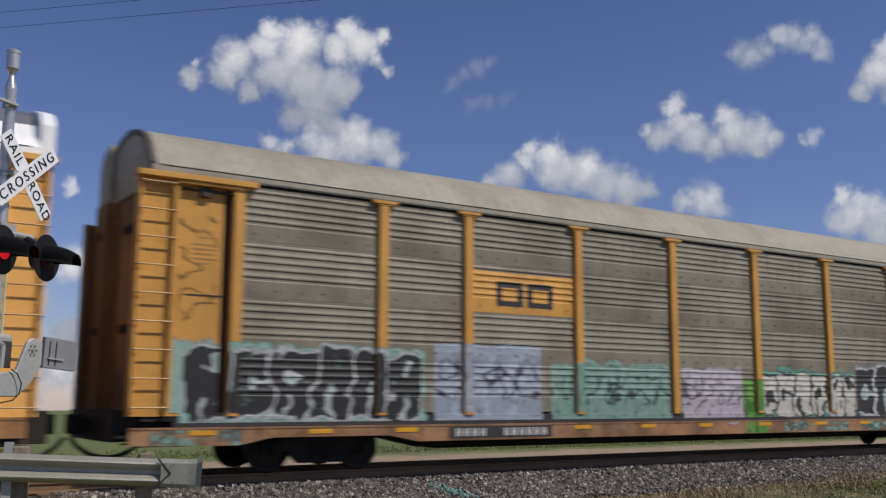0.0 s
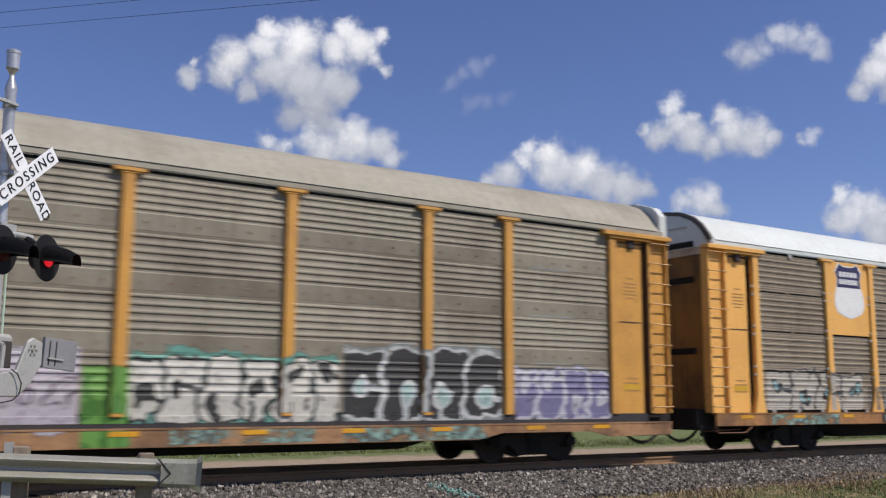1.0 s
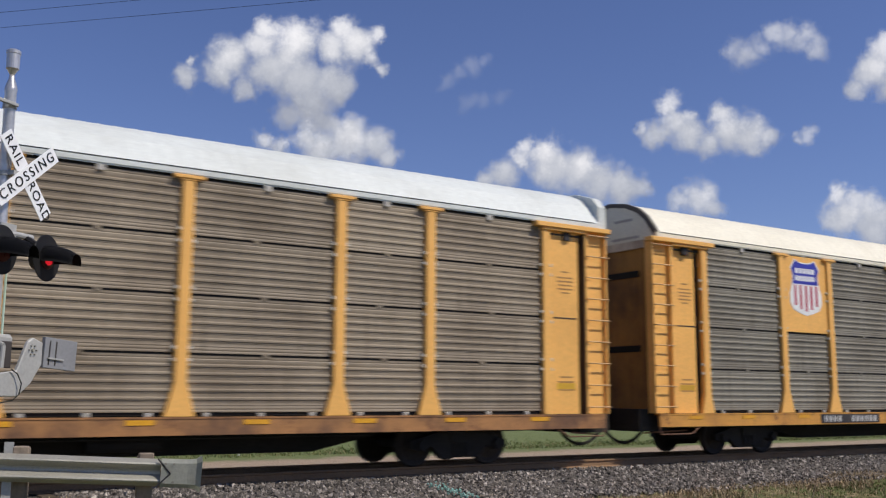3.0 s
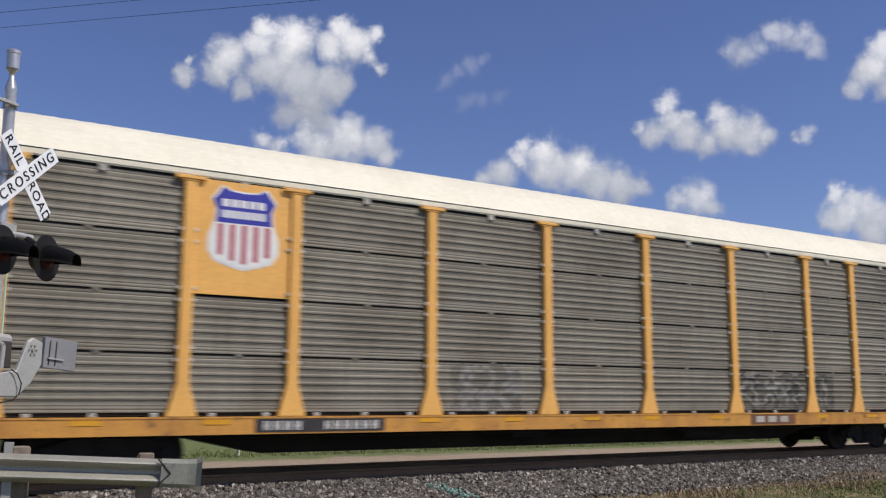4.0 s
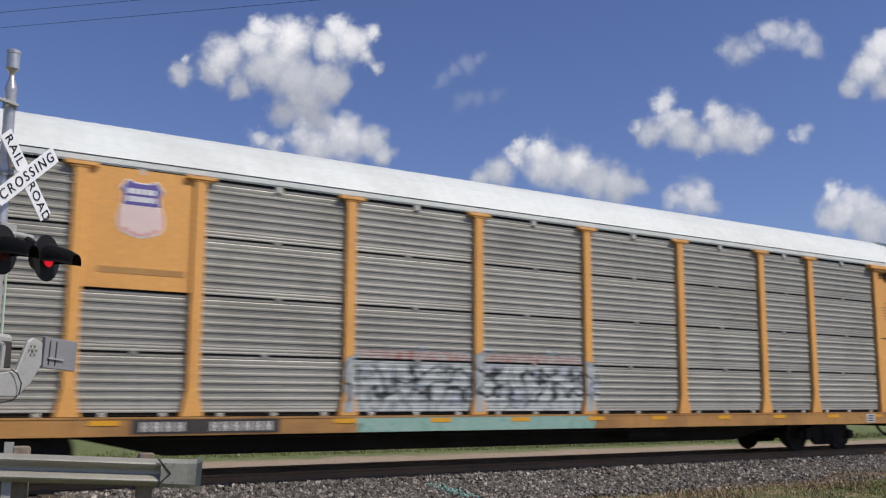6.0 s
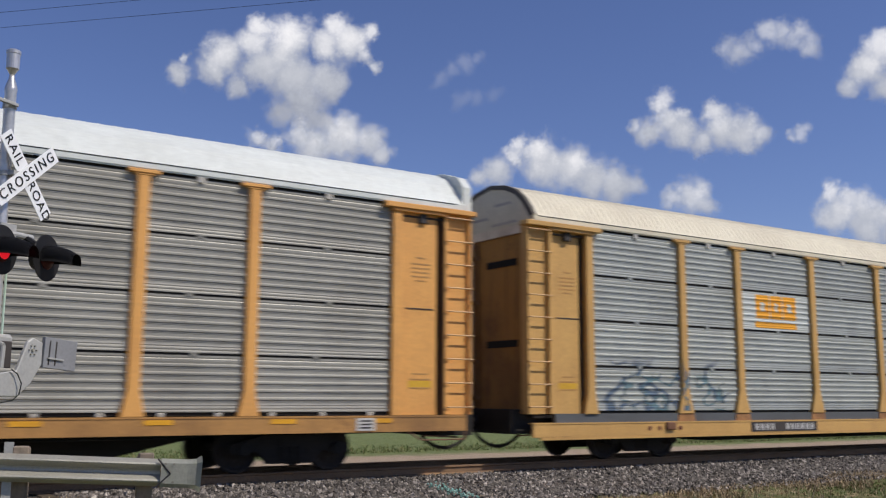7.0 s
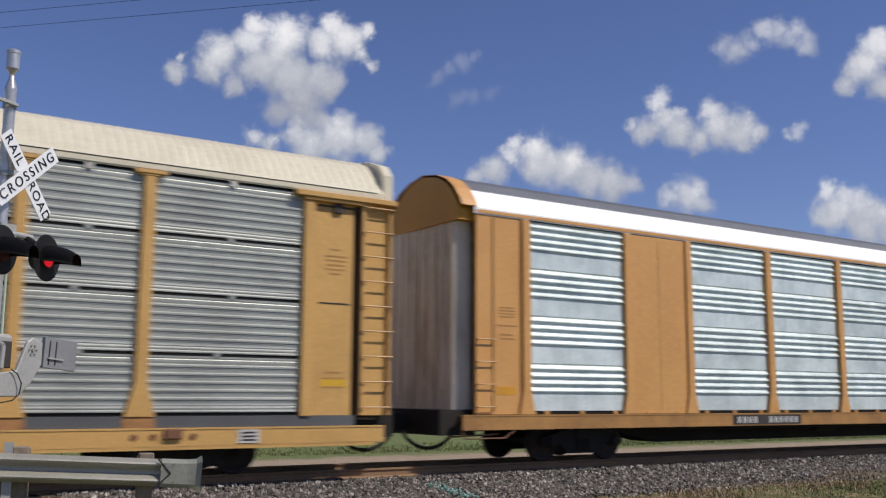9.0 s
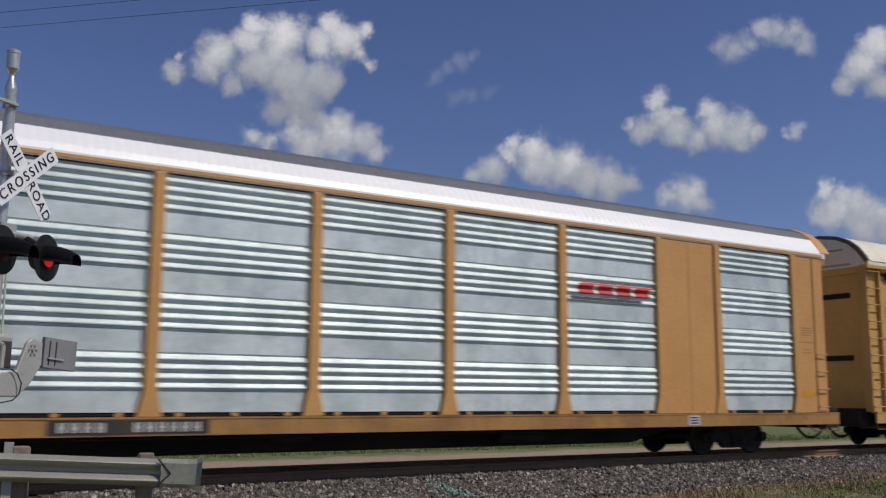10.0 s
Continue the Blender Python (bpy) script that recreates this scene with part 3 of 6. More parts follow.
def graffiti_material(name, fill, letters, line, scale=2.2, cover=0.5, seed=0.0, edge=0.16, rim_width=0.055, gap=0.045, patchy=False):
    """Sprayed lettering: fat strokes of one colour, outlined, on a cloud of another, with ragged edges."""
    m, nt, sh, vec = blank(name)
    uvn = nt.nodes.new("ShaderNodeUVMap")
    u = nt.nodes.new("ShaderNodeSeparateXYZ")
    nt.links.new(uvn.outputs["UV"], u.inputs[0])
    bend = noise_node(nt, stretched(nt, vec, 1, 0, 1, (seed, 0, 0)), 1.6, 2.0)
    warped = nt.nodes.new("ShaderNodeVectorMath")
    warped.operation = "ADD"
    nt.links.new(stretched(nt, vec, 1.25, 0.0, 0.62, (seed, 0, 0)), warped.inputs[0])
    comb = nt.nodes.new("ShaderNodeCombineXYZ")
    nt.links.new(bend, comb.inputs[0])
    nt.links.new(calc(nt, "MULTIPLY", bend, 0.7), comb.inputs[2])
    nt.links.new(comb.outputs[0], warped.inputs[1])
    v = nt.nodes.new("ShaderNodeTexVoronoi")
    v.feature = "DISTANCE_TO_EDGE"
    v.inputs["Scale"].default_value = scale
    nt.links.new(warped.outputs[0], v.inputs["Vector"])
    blob = noise_node(nt, warped.outputs[0], scale * 1.6, 1.5, 0.4)
    stroke = stepped(nt, blob, cover - 0.02, cover + 0.02)
    rim = calc(nt, "MULTIPLY", stepped(nt, blob, cover - rim_width - 0.02, cover - rim_width), calc(nt, "SUBTRACT", 1.0, stroke))
    gaps = stepped(nt, v.outputs["Distance"], gap * 0.7, gap * 1.2)
    col = mixed(nt, stroke, fill, letters)
    col = mixed(nt, rim, col, line)
    col = mixed(nt, calc(nt, "SUBTRACT", 1.0, gaps), col, line)
    grain = noise_node(nt, vec, 25.0, 3.0)
    col = mixed(nt, 1.0, col, ramp_nodes(nt, grain, [(0.2, (0.85,) * 3), (0.8, (1.12,) * 3)]), "MULTIPLY")
    nt.links.new(col, sh.inputs["Base Color"])
    sh.inputs["Roughness"].default_value = 0.55
    ux = calc(nt, "MINIMUM", u.outputs["X"], calc(nt, "SUBTRACT", 1.0, u.outputs["X"]))
    top = calc(nt, "SUBTRACT", 1.0, u.outputs["Y"])
    reach = calc(nt, "MINIMUM", calc(nt, "MULTIPLY", ux, 3.0), top)
    puffs = noise_node(nt, stretched(nt, vec, 1, 0, 1, (seed * 2, 0, 0)), 3.2, 2.0)
    shape = calc(nt, "SUBTRACT", reach, calc(nt, "MULTIPLY", puffs, edge * 2.4))
    alpha = stepped(nt, shape, -0.02, 0.03)
    if patchy:
        alpha = calc(nt, "MULTIPLY", alpha, stepped(nt, noise_node(nt, stretched(nt, vec, 0.8, 0, 2.0, (seed, 0, 0)), 2.4, 5.0, 0.65), 0.40, 0.58))
    nt.links.new(alpha, sh.inputs["Alpha"])
    return m


def letter_material(name, length, tall, count, fill, line, rim, hole, seed, stroke=0.055, halo=0.09, wobble=0.16, cover=1.0, slant=0.12, scrawl=None, hole_size=0.19):
    """A row of fat sprayed letters: rounded bodies with counters and notches, a dark outline and a halo."""
    m, nt, sh, vec = blank(name)
    uvn = nt.nodes.new("ShaderNodeUVMap")
    u = nt.nodes.new("ShaderNodeSeparateXYZ")
    nt.links.new(uvn.outputs["UV"], u.inputs[0])
    n1 = nt.nodes.new("ShaderNodeTexNoise")
    n1.inputs["Scale"].default_value, n1.inputs["Detail"].default_value = 2.1, 2.0
    nt.links.new(stretched(nt, vec, 1, 0, 1, (seed, 0, 0)), n1.inputs["Vector"])
    ns = nt.nodes.new("ShaderNodeSeparateXYZ")
    nt.links.new(n1.outputs["Color"], ns.inputs[0])
    wx = calc(nt, "MULTIPLY", calc(nt, "SUBTRACT", ns.outputs["X"], 0.5), wobble * 4.0)
    wz = calc(nt, "MULTIPLY", calc(nt, "SUBTRACT", ns.outputs["Y"], 0.5), wobble * 3.0)
    pz = calc(nt, "ADD", calc(nt, "MULTIPLY", u.outputs["Y"], tall), wz)
    px = calc(nt, "ADD", calc(nt, "ADD", calc(nt, "MULTIPLY", u.outputs["X"], length), wx), calc(nt, "MULTIPLY", calc(nt, "SUBTRACT", pz, tall * 0.6), -slant))
    cw = length / count
    mid, hh = (0.12 + tall) / 2, (tall - 0.12) / 2
    cell = calc(nt, "MINIMUM", calc(nt, "MAXIMUM", calc(nt, "FLOOR", calc(nt, "DIVIDE", px, cw)), 0.0), count - 1.0)
    fx = calc(nt, "SUBTRACT", px, calc(nt, "MULTIPLY", calc(nt, "ADD", cell, 0.5), cw))
    fz = calc(nt, "SUBTRACT", pz, mid)
    wn = nt.nodes.new("ShaderNodeTexWhiteNoise")
    wn.noise_dimensions = "1D"
    nt.links.new(calc(nt, "ADD", cell, seed), wn.inputs["W"])
    rs = nt.nodes.new("ShaderNodeSeparateXYZ")
    nt.links.new(wn.outputs["Color"], rs.inputs[0])
    r1, r2, r3 = rs.outputs["X"], rs.outputs["Y"], rs.outputs["Z"]
    rad = 0.17
    qx = calc(nt, "SUBTRACT", calc(nt, "ABSOLUTE", fx), cw * 0.53 - rad - 0.02)
    qz = calc(nt, "SUBTRACT", calc(nt, "ABSOLUTE", fz), calc(nt, "SUBTRACT", calc(nt, "MULTIPLY", calc(nt, "ADD", 0.78, calc(nt, "MULTIPLY", r1, 0.14)), hh), rad))
    ax, az = calc(nt, "MAXIMUM", qx, 0.0), calc(nt, "MAXIMUM", qz, 0.0)
    far = calc(nt, "SQRT", calc(nt, "ADD", calc(nt, "MULTIPLY", ax, ax), calc(nt, "MULTIPLY", az, az)))
    d = calc(nt, "SUBTRACT", calc(nt, "ADD", far, calc(nt, "MINIMUM", calc(nt, "MAXIMUM", qx, qz), 0.0)), rad)
    ox = calc(nt, "MULTIPLY", calc(nt, "SUBTRACT", r2, 0.5), cw * 0.25)
    oz = calc(nt, "MULTIPLY", calc(nt, "SUBTRACT", r3, 0.35), hh * 0.9)
    hx = calc(nt, "SUBTRACT", fx, ox)
    hz = calc(nt, "MULTIPLY", calc(nt, "SUBTRACT", fz, oz), 0.75)
    dh = calc(nt, "SUBTRACT", calc(nt, "SQRT", calc(nt, "ADD", calc(nt, "MULTIPLY", hx, hx), calc(nt, "MULTIPLY", hz, hz))), cw * hole_size)
    low = calc(nt, "MAXIMUM", calc(nt, "SUBTRACT", calc(nt, "ABSOLUTE", hx), 0.035), calc(nt, "ADD", fz, hh * 0.30))
    across = calc(nt, "MAXIMUM", calc(nt, "SUBTRACT", calc(nt, "ABSOLUTE", calc(nt, "SUBTRACT", fz, oz)), 0.03), calc(nt, "SUBTRACT", 0.02, fx))
    pick = calc(nt, "GREATER_THAN", r1, 0.45)
    notch = calc(nt, "ADD", calc(nt, "MULTIPLY", low, pick), calc(nt, "MULTIPLY", across, calc(nt, "SUBTRACT", 1.0, pick)))
    cut = calc(nt, "MINIMUM", dh, notch)
    body = stepped(nt, d, -stroke - 0.015, -stroke + 0.015)
    inner = stepped(nt, cut, stroke * 0.4 - 0.012, stroke * 0.4 + 0.012)
    col = mixed(nt, body, fill, line)
    col = mixed(nt, calc(nt, "SUBTRACT", 1.0, inner), col, line)
    col = mixed(nt, calc(nt, "SUBTRACT", 1.0, stepped(nt, cut, -0.045, -0.015)), col, hole)
    col = mixed(nt, stepped(nt, d, -0.012, 0.018), col, rim)
    if scrawl:
        band = calc(nt, "ABSOLUTE", calc(nt, "SUBTRACT", noise_node(nt, stretched(nt, vec, 1.0, 0, 0.9, (seed * 3, 0, 0)), 2.6, 1.0, 0.4), 0.5))
        zone = calc(nt, "MULTIPLY", stepped(nt, u.outputs["Y"], 0.34, 0.40), calc(nt, "SUBTRACT", 1.0, stepped(nt, u.outputs["Y"], 0.76, 0.86)))
        ink = calc(nt, "MULTIPLY", calc(nt, "SUBTRACT", 1.0, stepped(nt, band, 0.018, 0.040)), zone)
        col = mixed(nt, ink, col, scrawl)
    grain = noise_node(nt, vec, 9.0, 5.0, 0.7)
    col = mixed(nt, 1.0, col, ramp_nodes(nt, grain, [(0.2, (0.70,) * 3), (0.8, (1.2,) * 3)]), "MULTIPLY")
    nt.links.new(col, sh.inputs["Base Color"])
    sh.inputs["Roughness"].default_value = 0.55
    worn = stepped(nt, noise_node(nt, vec, 5.0, 6.0, 0.7), 0.30, 0.46, 0.35, 1.0)
    edge = calc(nt, "MULTIPLY", calc(nt, "SUBTRACT", 1.0, stepped(nt, d, halo - 0.03, halo + 0.02)), cover)
    nt.links.new(calc(nt, "MULTIPLY", edge, worn), sh.inputs["Alpha"])
    return m


def scrawl_material(name, ink, seed, scale, width):
    """Thin looping sprayed lines and nothing between them."""
    m, nt, sh, vec = blank(name)
    uvn = nt.nodes.new("ShaderNodeUVMap")
    u = nt.nodes.new("ShaderNodeSeparateXYZ")
    nt.links.new(uvn.outputs["UV"], u.inputs[0])
    band = calc(nt, "ABSOLUTE", calc(nt, "SUBTRACT", noise_node(nt, stretched(nt, vec, 0.62, 0, 1.0, (seed, 0, 0)), scale, 1.5, 0.4), 0.5))
    line = calc(nt, "SUBTRACT", 1.0, stepped(nt, band, width, width * 2.2))
    ux = calc(nt, "MINIMUM", u.outputs["X"], calc(nt, "SUBTRACT", 1.0, u.outputs["X"]))
    fade = calc(nt, "MULTIPLY", stepped(nt, ux, 0.0, 0.10), calc(nt, "SUBTRACT", 1.0, stepped(nt, u.outputs["Y"], 0.80, 0.98)))
    worn = stepped(nt, noise_node(nt, vec, 4.0, 5.0, 0.7), 0.34, 0.56, 0.15, 0.9)
    sh.inputs["Base Color"].default_value = (*ink, 1.0)
    sh.inputs["Roughness"].default_value = 0.6
    nt.links.new(calc(nt, "MULTIPLY", calc(nt, "MULTIPLY", line, fade), worn), sh.inputs["Alpha"])
    return m


def graffiti(car, on_sill, material, x0, x1, z1, style, gap, label, lift=0.0):
    """A painted skin on the ribs, the posts and the sill, all in the car's own coordinates."""
    z0 = LOW + 0.004
    edges = [x0] + [p for p in POSTS if x0 < p < x1] + [x1]

    def skin(bm, pts, a, b, off):
        uv = bm.loops.layers.uv.verify()
        lo = [bm.verts.new((a, y - off, z)) for y, z in pts]
        hi = [bm.verts.new((b, y - off, z)) for y, z in pts]
        for i in range(len(pts) - 1):
            f = bm.faces.new((lo[i], hi[i], hi[i + 1], lo[i + 1]))
            for l in f.loops:
                l[uv].uv = ((l.vert.co.x - x0) / (x1 - x0), (l.vert.co.z - 0.55) / (z1 - 0.55))
    for a, b in zip(edges, edges[1:]):
        if b <= POSTS[0] + 0.01:
            bm = bmesh.new()
            skin(bm, [(-1.42, z0), (-1.42, z1)], max(a, -12.97), b - 0.24, 0.008 + lift)
            part("graffiti", bm, material, car, label)
            continue
        for row in range(ROWS):
            r0, r1 = row_range(row, gap)
            if r0 < z1:
                bm = bmesh.new()
                skin(bm, rib_profile(style, r0, r1), a + 0.10, b - 0.10, 0.004 + lift)
                part("graffiti", bm, material, car, label)
    if on_sill:
        bm = bmesh.new()
        skin(bm, [(-1.535, 0.415), (-1.535, 0.665)], x0 + 0.1, x1 - 0.1, 0.0035)
        part("graffiti", bm, material, car, label)
    if style == "grouped":
        bm = bmesh.new()
        skin(bm, [(-1.51, 0.775), (-1.51, 0.886), (-1.47, 0.890), (-1.47, z0)], max(x0, -12.9) + 0.1, x1 - 0.1, 0.004 + lift)
        part("graffiti", bm, material, car, label)
    for p in POSTS:
        if x0 < p < x1 and "black and grey" not in label:
            bm = bmesh.new()
            skin(bm, [(-1.55, z0), (-1.55, z1)], p - 0.10, p + 0.10, 0.004 + lift)
            part("graffiti", bm, material, car, label)


def build_car(spec):
    """One tall enclosed car carrier: deck, ribbed sides between posts, arched roof, ends, trucks."""
    car = new("car_carrier")
    car.location = (CENTRES[spec["index"]], TRACK_Y, 0)
    tagged(car, spec["label"], "rail car", "train of enclosed car carriers")
    style, gap = spec["style"], spec["gap"]
    body, side, roof = M[spec["body"]], M[spec["side"]], M[spec["roof"]]
    modern = style == "broad"
    x_end = 13.15 if modern else 13.38
    # roof
    if spec["roof"] == "roof_f":
        hung("roof", shared(("roof", "sides", x_end), lambda bm: roof_mesh(bm, 0.010, x_end + 0.05, "sides")), roof, car, spec["roof_label"])
        # Upper strip of the same roof, coloured much darker than its sides.
        hung("roof_crown", shared(("roof_crown", x_end), lambda bm: roof_mesh(bm, 0.010, x_end + 0.05, "crown")), M["roof_crown"], car, "dark grey crown of the roof")
    else:
        hung("roof", shared(("roof", spec["ridge"], x_end), lambda bm: roof_mesh(bm, spec["ridge"], x_end + 0.05)), roof, car, spec["roof_label"])
    hung("eave_rail", shared(("eave_rail", x_end), lambda bm: (box(bm, -x_end, x_end, -1.515, -1.46, 4.865, 4.93))), roof if not modern else body, car)
    if not modern:
        hung("eave_joint", shared("eave_joint", lambda bm: box(bm, -13.3, 13.3, -1.506, -1.495, 4.958, 4.974)), M["gap"], car, "thin dark joint under the roof")
    # side sheets, near side one by one, far side one to a bay
    plates = spec.get("plates", {})
    for i, (a, b) in enumerate(zip(POSTS, POSTS[1:])):
        for row in range(ROWS):
            z0, z1 = row_range(row, gap)
            if row >= plates.get(i, 9):
                continue
            w = round(b - a, 2)
            me = shared(("side_panel", style, gap, w, row), lambda bm: sheet(bm, rib_profile(style, z0, z1), 0.07, w - 0.07))
            hung("side_panel", me, side, car, at=(a, 0, 0))
        if i in plates:
            low = row_range(plates[i], gap)[0] if plates[i] else 0.88
            bm = bmesh.new()
            box(bm, a + 0.07, b - 0.07, -1.50, -1.46, low, 4.82)
            plate = part("plain_panel", bm, body, car, "flat painted steel panel")
            if modern:
                bm = bmesh.new()
                box(bm, (a + b) / 2 - 0.008, (a + b) / 2 + 0.008, -1.504, -1.50, 0.95, 4.78)
                part("panel_seam", bm, M["stencil"], plate, "thin vertical seam")
                for row, z in enumerate((1.45, 2.1, 2.75, 3.4, 4.05, 4.6)):
                    for k in range(7):
                        x = a + 0.25 + k * (b - a - 0.5) / 6
                        hung("rivet", shared("rivet", lambda bm: rod(bm, (0, -1.50, 0), (0, -1.508, 0), 0.012, 6)), body, plate, at=(x, 0, z))
        w = round(b - a, 2)
        me = shared(("far_panel", w), lambda bm: box(bm, 0.0, w, 1.44, 1.50, LOW, HIGH))
        hung("side_panel", me, side, car, at=(a, 0, 0))
    for i, p in enumerate(POSTS):
        fl = spec["flare"] * 0.8 if i == 0 and not modern else 0 if i == 9 and not modern else spec["flare"]
        wd = 0.10
        hung("post", shared(("post", fl, wd), lambda bm: post_mesh(bm, fl, wd), 0.012), body, car, at=(p, 0, 0))
        if spec["caps"]:
            hung("post_cap", shared("post_cap", lambda bm: (box(bm, -0.26, 0.26, -1.575, -1.47, 4.775, 4.835), box(bm, -0.14, 0.14, -1.56, -1.47, 4.74, 4.775)), 0.008), body, car, at=(p, 0, 0))
        if spec["clips"]:
            for row in range(1, ROWS):
                z = row_range(row, gap)[0] - gap / 2
                for s in (-1, 1):
                    for dz in (-0.10, 0.10):
                        hung("panel_clip", shared("panel_clip", lambda bm: box(bm, -0.035, 0.035, -1.53, -1.47, -0.03, 0.03), 0.008), M["clip"], car, at=(p + s * 0.125, 0, z + dz))
    if gap > 0.02:
        for i, (a, b) in enumerate(zip(POSTS, POSTS[1:])):
            for row in range(1, ROWS):
                if row > plates.get(i, 9):
                    continue
                z = row_range(row - 1, gap)[1]
                w = round(b - a, 2)
                me = shared(("seam_strip", w, gap, row < ROWS), lambda bm: box(bm, 0.07, w - 0.07, -1.445, -1.42, -0.03, gap + 0.03 if row < ROWS else 0.01))
                hung("seam_strip", me, M["gap"], car, "dark open joint between panels", at=(a, 0, z))
        for i, (a, b) in enumerate(zip(POSTS, POSTS[1:])):
            for row in range(1, ROWS):
                if row < plates.get(i, 9):
                    me = shared(("joint_bridge", gap), lambda bm: box(bm, -0.05, 0.05, -1.478, -1.44, -0.012, gap + 0.012), 0.004)
                    hung("joint_bridge", me, side, car, at=(a + (b - a) * (0.44, 0.52, 0.5)[(i + row) % 3], 0, row_range(row - 1, gap)[1]))
        for i, (a, b) in enumerate(zip(POSTS, POSTS[1:])):
            bm = bmesh.new()
            box(bm, (a + b) / 2 - 0.06, (a + b) / 2 + 0.06, -1.50, -1.46, 4.74, 4.86)
            part("hanger", bm, M["clip"], car, bevel=0.006)
    if not modern:
        hung("eave_gap", shared("eave_gap", lambda bm: box(bm, -11.9, 11.9, -1.445, -1.42, 4.75, 4.86)), M["gap"], car, "dark open joint under the eave")
    hung("foot_gap", shared("foot_gap", lambda bm: box(bm, -11.9, 11.9, -1.435, -1.42, 0.89, 1.0)), M["gap"], car, "dark open joint at the foot of the panels")
    if spec["tabs"]:
        for k in range(25):
            hung("sill_tab", shared("sill_tab", lambda bm: box(bm, -0.05, 0.05, -1.52, -1.475, 0.872, 0.935), 0.008), M["clip"] if spec["tabs"] == 1 else body, car, at=(-11.4 + k * 0.95, 0, 0))
    # deck and sills
    drop = 0.17 if spec["lower_rail"] else 0.0
    key = "sill" if spec["drop"] else "flat_sill"
    if spec["lower_rail"] == 2:
        hung("sill_lip", shared("sill_lip", lambda bm: box(bm, -13.3, 13.3, -1.530, -1.475, 0.525, 0.585)), M[spec["sill"]], car, at=(0, 0, -drop))
        for p in POSTS[1:-1]:
            hung("post_foot", shared("post_foot", lambda bm: prism(bm, [(-0.27, 0.705), (0.27, 0.705), (0.25, 0.868), (-0.25, 0.868)], "y", -1.528, -1.505)), M["sill_rust"], car, "brown-stained post foot", at=(p, 0, 0))
    hung("side_sill", shared(key, sill_mesh if spec["drop"] else flat_sill_mesh), M[spec["sill"]], car, spec["sill_label"], at=(0, 0, -drop))
    hung("side_sill", shared("far_sill", lambda bm: box(bm, -13.5, 13.5, 1.47, 1.54, 0.58, 0.87)), M[spec["sill"]], car)
    hung("deck", shared("deck", lambda bm: box(bm, -13.4, 13.4, -1.42, 1.42, 0.80, 0.86)), M["black"], car)
    hung("center_sill", shared("center_sill", center_sill_mesh), M["black"], car, "black steel centre sill")
    for i in range(-6, 7):
        hung("cross_beam", shared("cross_beam", lambda bm: box(bm, -0.05, 0.05, -1.46, 1.46, 0.60, 0.80)), M["black"], car, at=(i * 1.2, 0, 0))
    if spec["lower_rail"]:
        bm = bmesh.new()
        box(bm, -12.9, 12.9, -1.51, -1.43, 0.68, 0.885)
        part("lower_rail", bm, M["dark_paint"] if spec["lower_rail"] == 1 else M["rail_grey"], car, "dark rail under the side panels")
    rng = random.Random(spec["index"] + 40)
    for k in range(13):
        x = -12.4 + k * 2.0 + rng.uniform(-0.15, 0.15)
        if spec["index"] == 2 and 4.5 < x < 6.6:
            continue
        if spec["reflectors"] and not (spec["plate_x"] - 0.4 < x < spec["plate_x"] + 2.9):
            hung("reflector", shared("reflector", lambda bm: box(bm, -0.23, 0.23, -1.545, -1.535, 0.745, 0.825)), M["reflector"], car, at=(x, 0, -drop))
    # reporting marks, as plain bars on a dark plate
    bm = bmesh.new()
    px = spec["plate_x"]
    box(bm, px, px + 2.5, -1.545, -1.535, 0.61 - drop, 0.83 - drop)
    mark = part("mark_plate", bm, M["dark_paint"] if spec["dark_plate"] else M[spec["sill"]], car, "dark painted plate for the reporting marks")
    me = shared("mark_bar", lambda bm: (box(bm, 0, 0.045, -1.549, -1.545, 0.645, 0.795), box(bm, 0.075, 0.12, -1.549, -1.545, 0.645, 0.795), box(bm, 0.045, 0.075, -1.549, -1.545, 0.70, 0.735)))
    for k in (0, 1, 2, 3, 6, 7, 8, 9, 10, 11):
        hung("mark_bar", me, M["white_paint"] if spec["dark_plate"] else M["stencil"], mark, "white painted bars", at=(px + 0.15 + k * 0.19, 0, -drop))
    # car ends
    for s in (-1, 1):
        split = spec["end_split"]
        # the newer car's end doors bulge past its corner posts
        e_face, half, mid = (x_end + 0.27, 1.14, 0.36) if modern else (x_end - 0.02, 1.40, 0.72)
        bm = bmesh.new()
        box(bm, *sorted((s * (x_end - 0.10), s * e_face)), -half, mid - 0.02, 0.86, split)
        door = part("end_door", bm, M[spec["end_low"]], car, spec["end_label"])
        bm = bmesh.new()
        reach = 0.035 if modern else 0.20
        box(bm, *sorted((s * (x_end - 0.10), s * (e_face + reach))), mid, 1.40 if modern else 1.32, 0.86, split)
        leaf_far = part("end_door", bm, M[spec["end_far"]], car, "far leaf of the end doors")
        lean = 0.90 if modern else 0.965
        upper = [(-1.5 * lean, split)] + [(y * lean, z - 0.02) for y, z in ROOF] + [(1.5 * lean, split)]
        bm = bmesh.new()
        x0, x1 = sorted((s * (x_end - 0.10), s * (e_face + 0.06)))
        prism(bm, upper, "x", x0, x1)
        arch = part("end_arch", bm, M[spec["end_high"]], car, spec["arch_label"])
        if not modern:
            bm = bmesh.new()
            prism(bm, [(mid + 0.01, split), (mid + 0.01, 5.74), (1.02, 5.69), (1.26, 5.56), (1.32, 5.40), (1.32, split)], "x", *sorted((s * (e_face + 0.06), s * (e_face + reach))))
            part("door_head", bm, M[spec["end_high"]], arch, "bulging head of the far door leaf", bevel=0.015)
        e = s * e_face
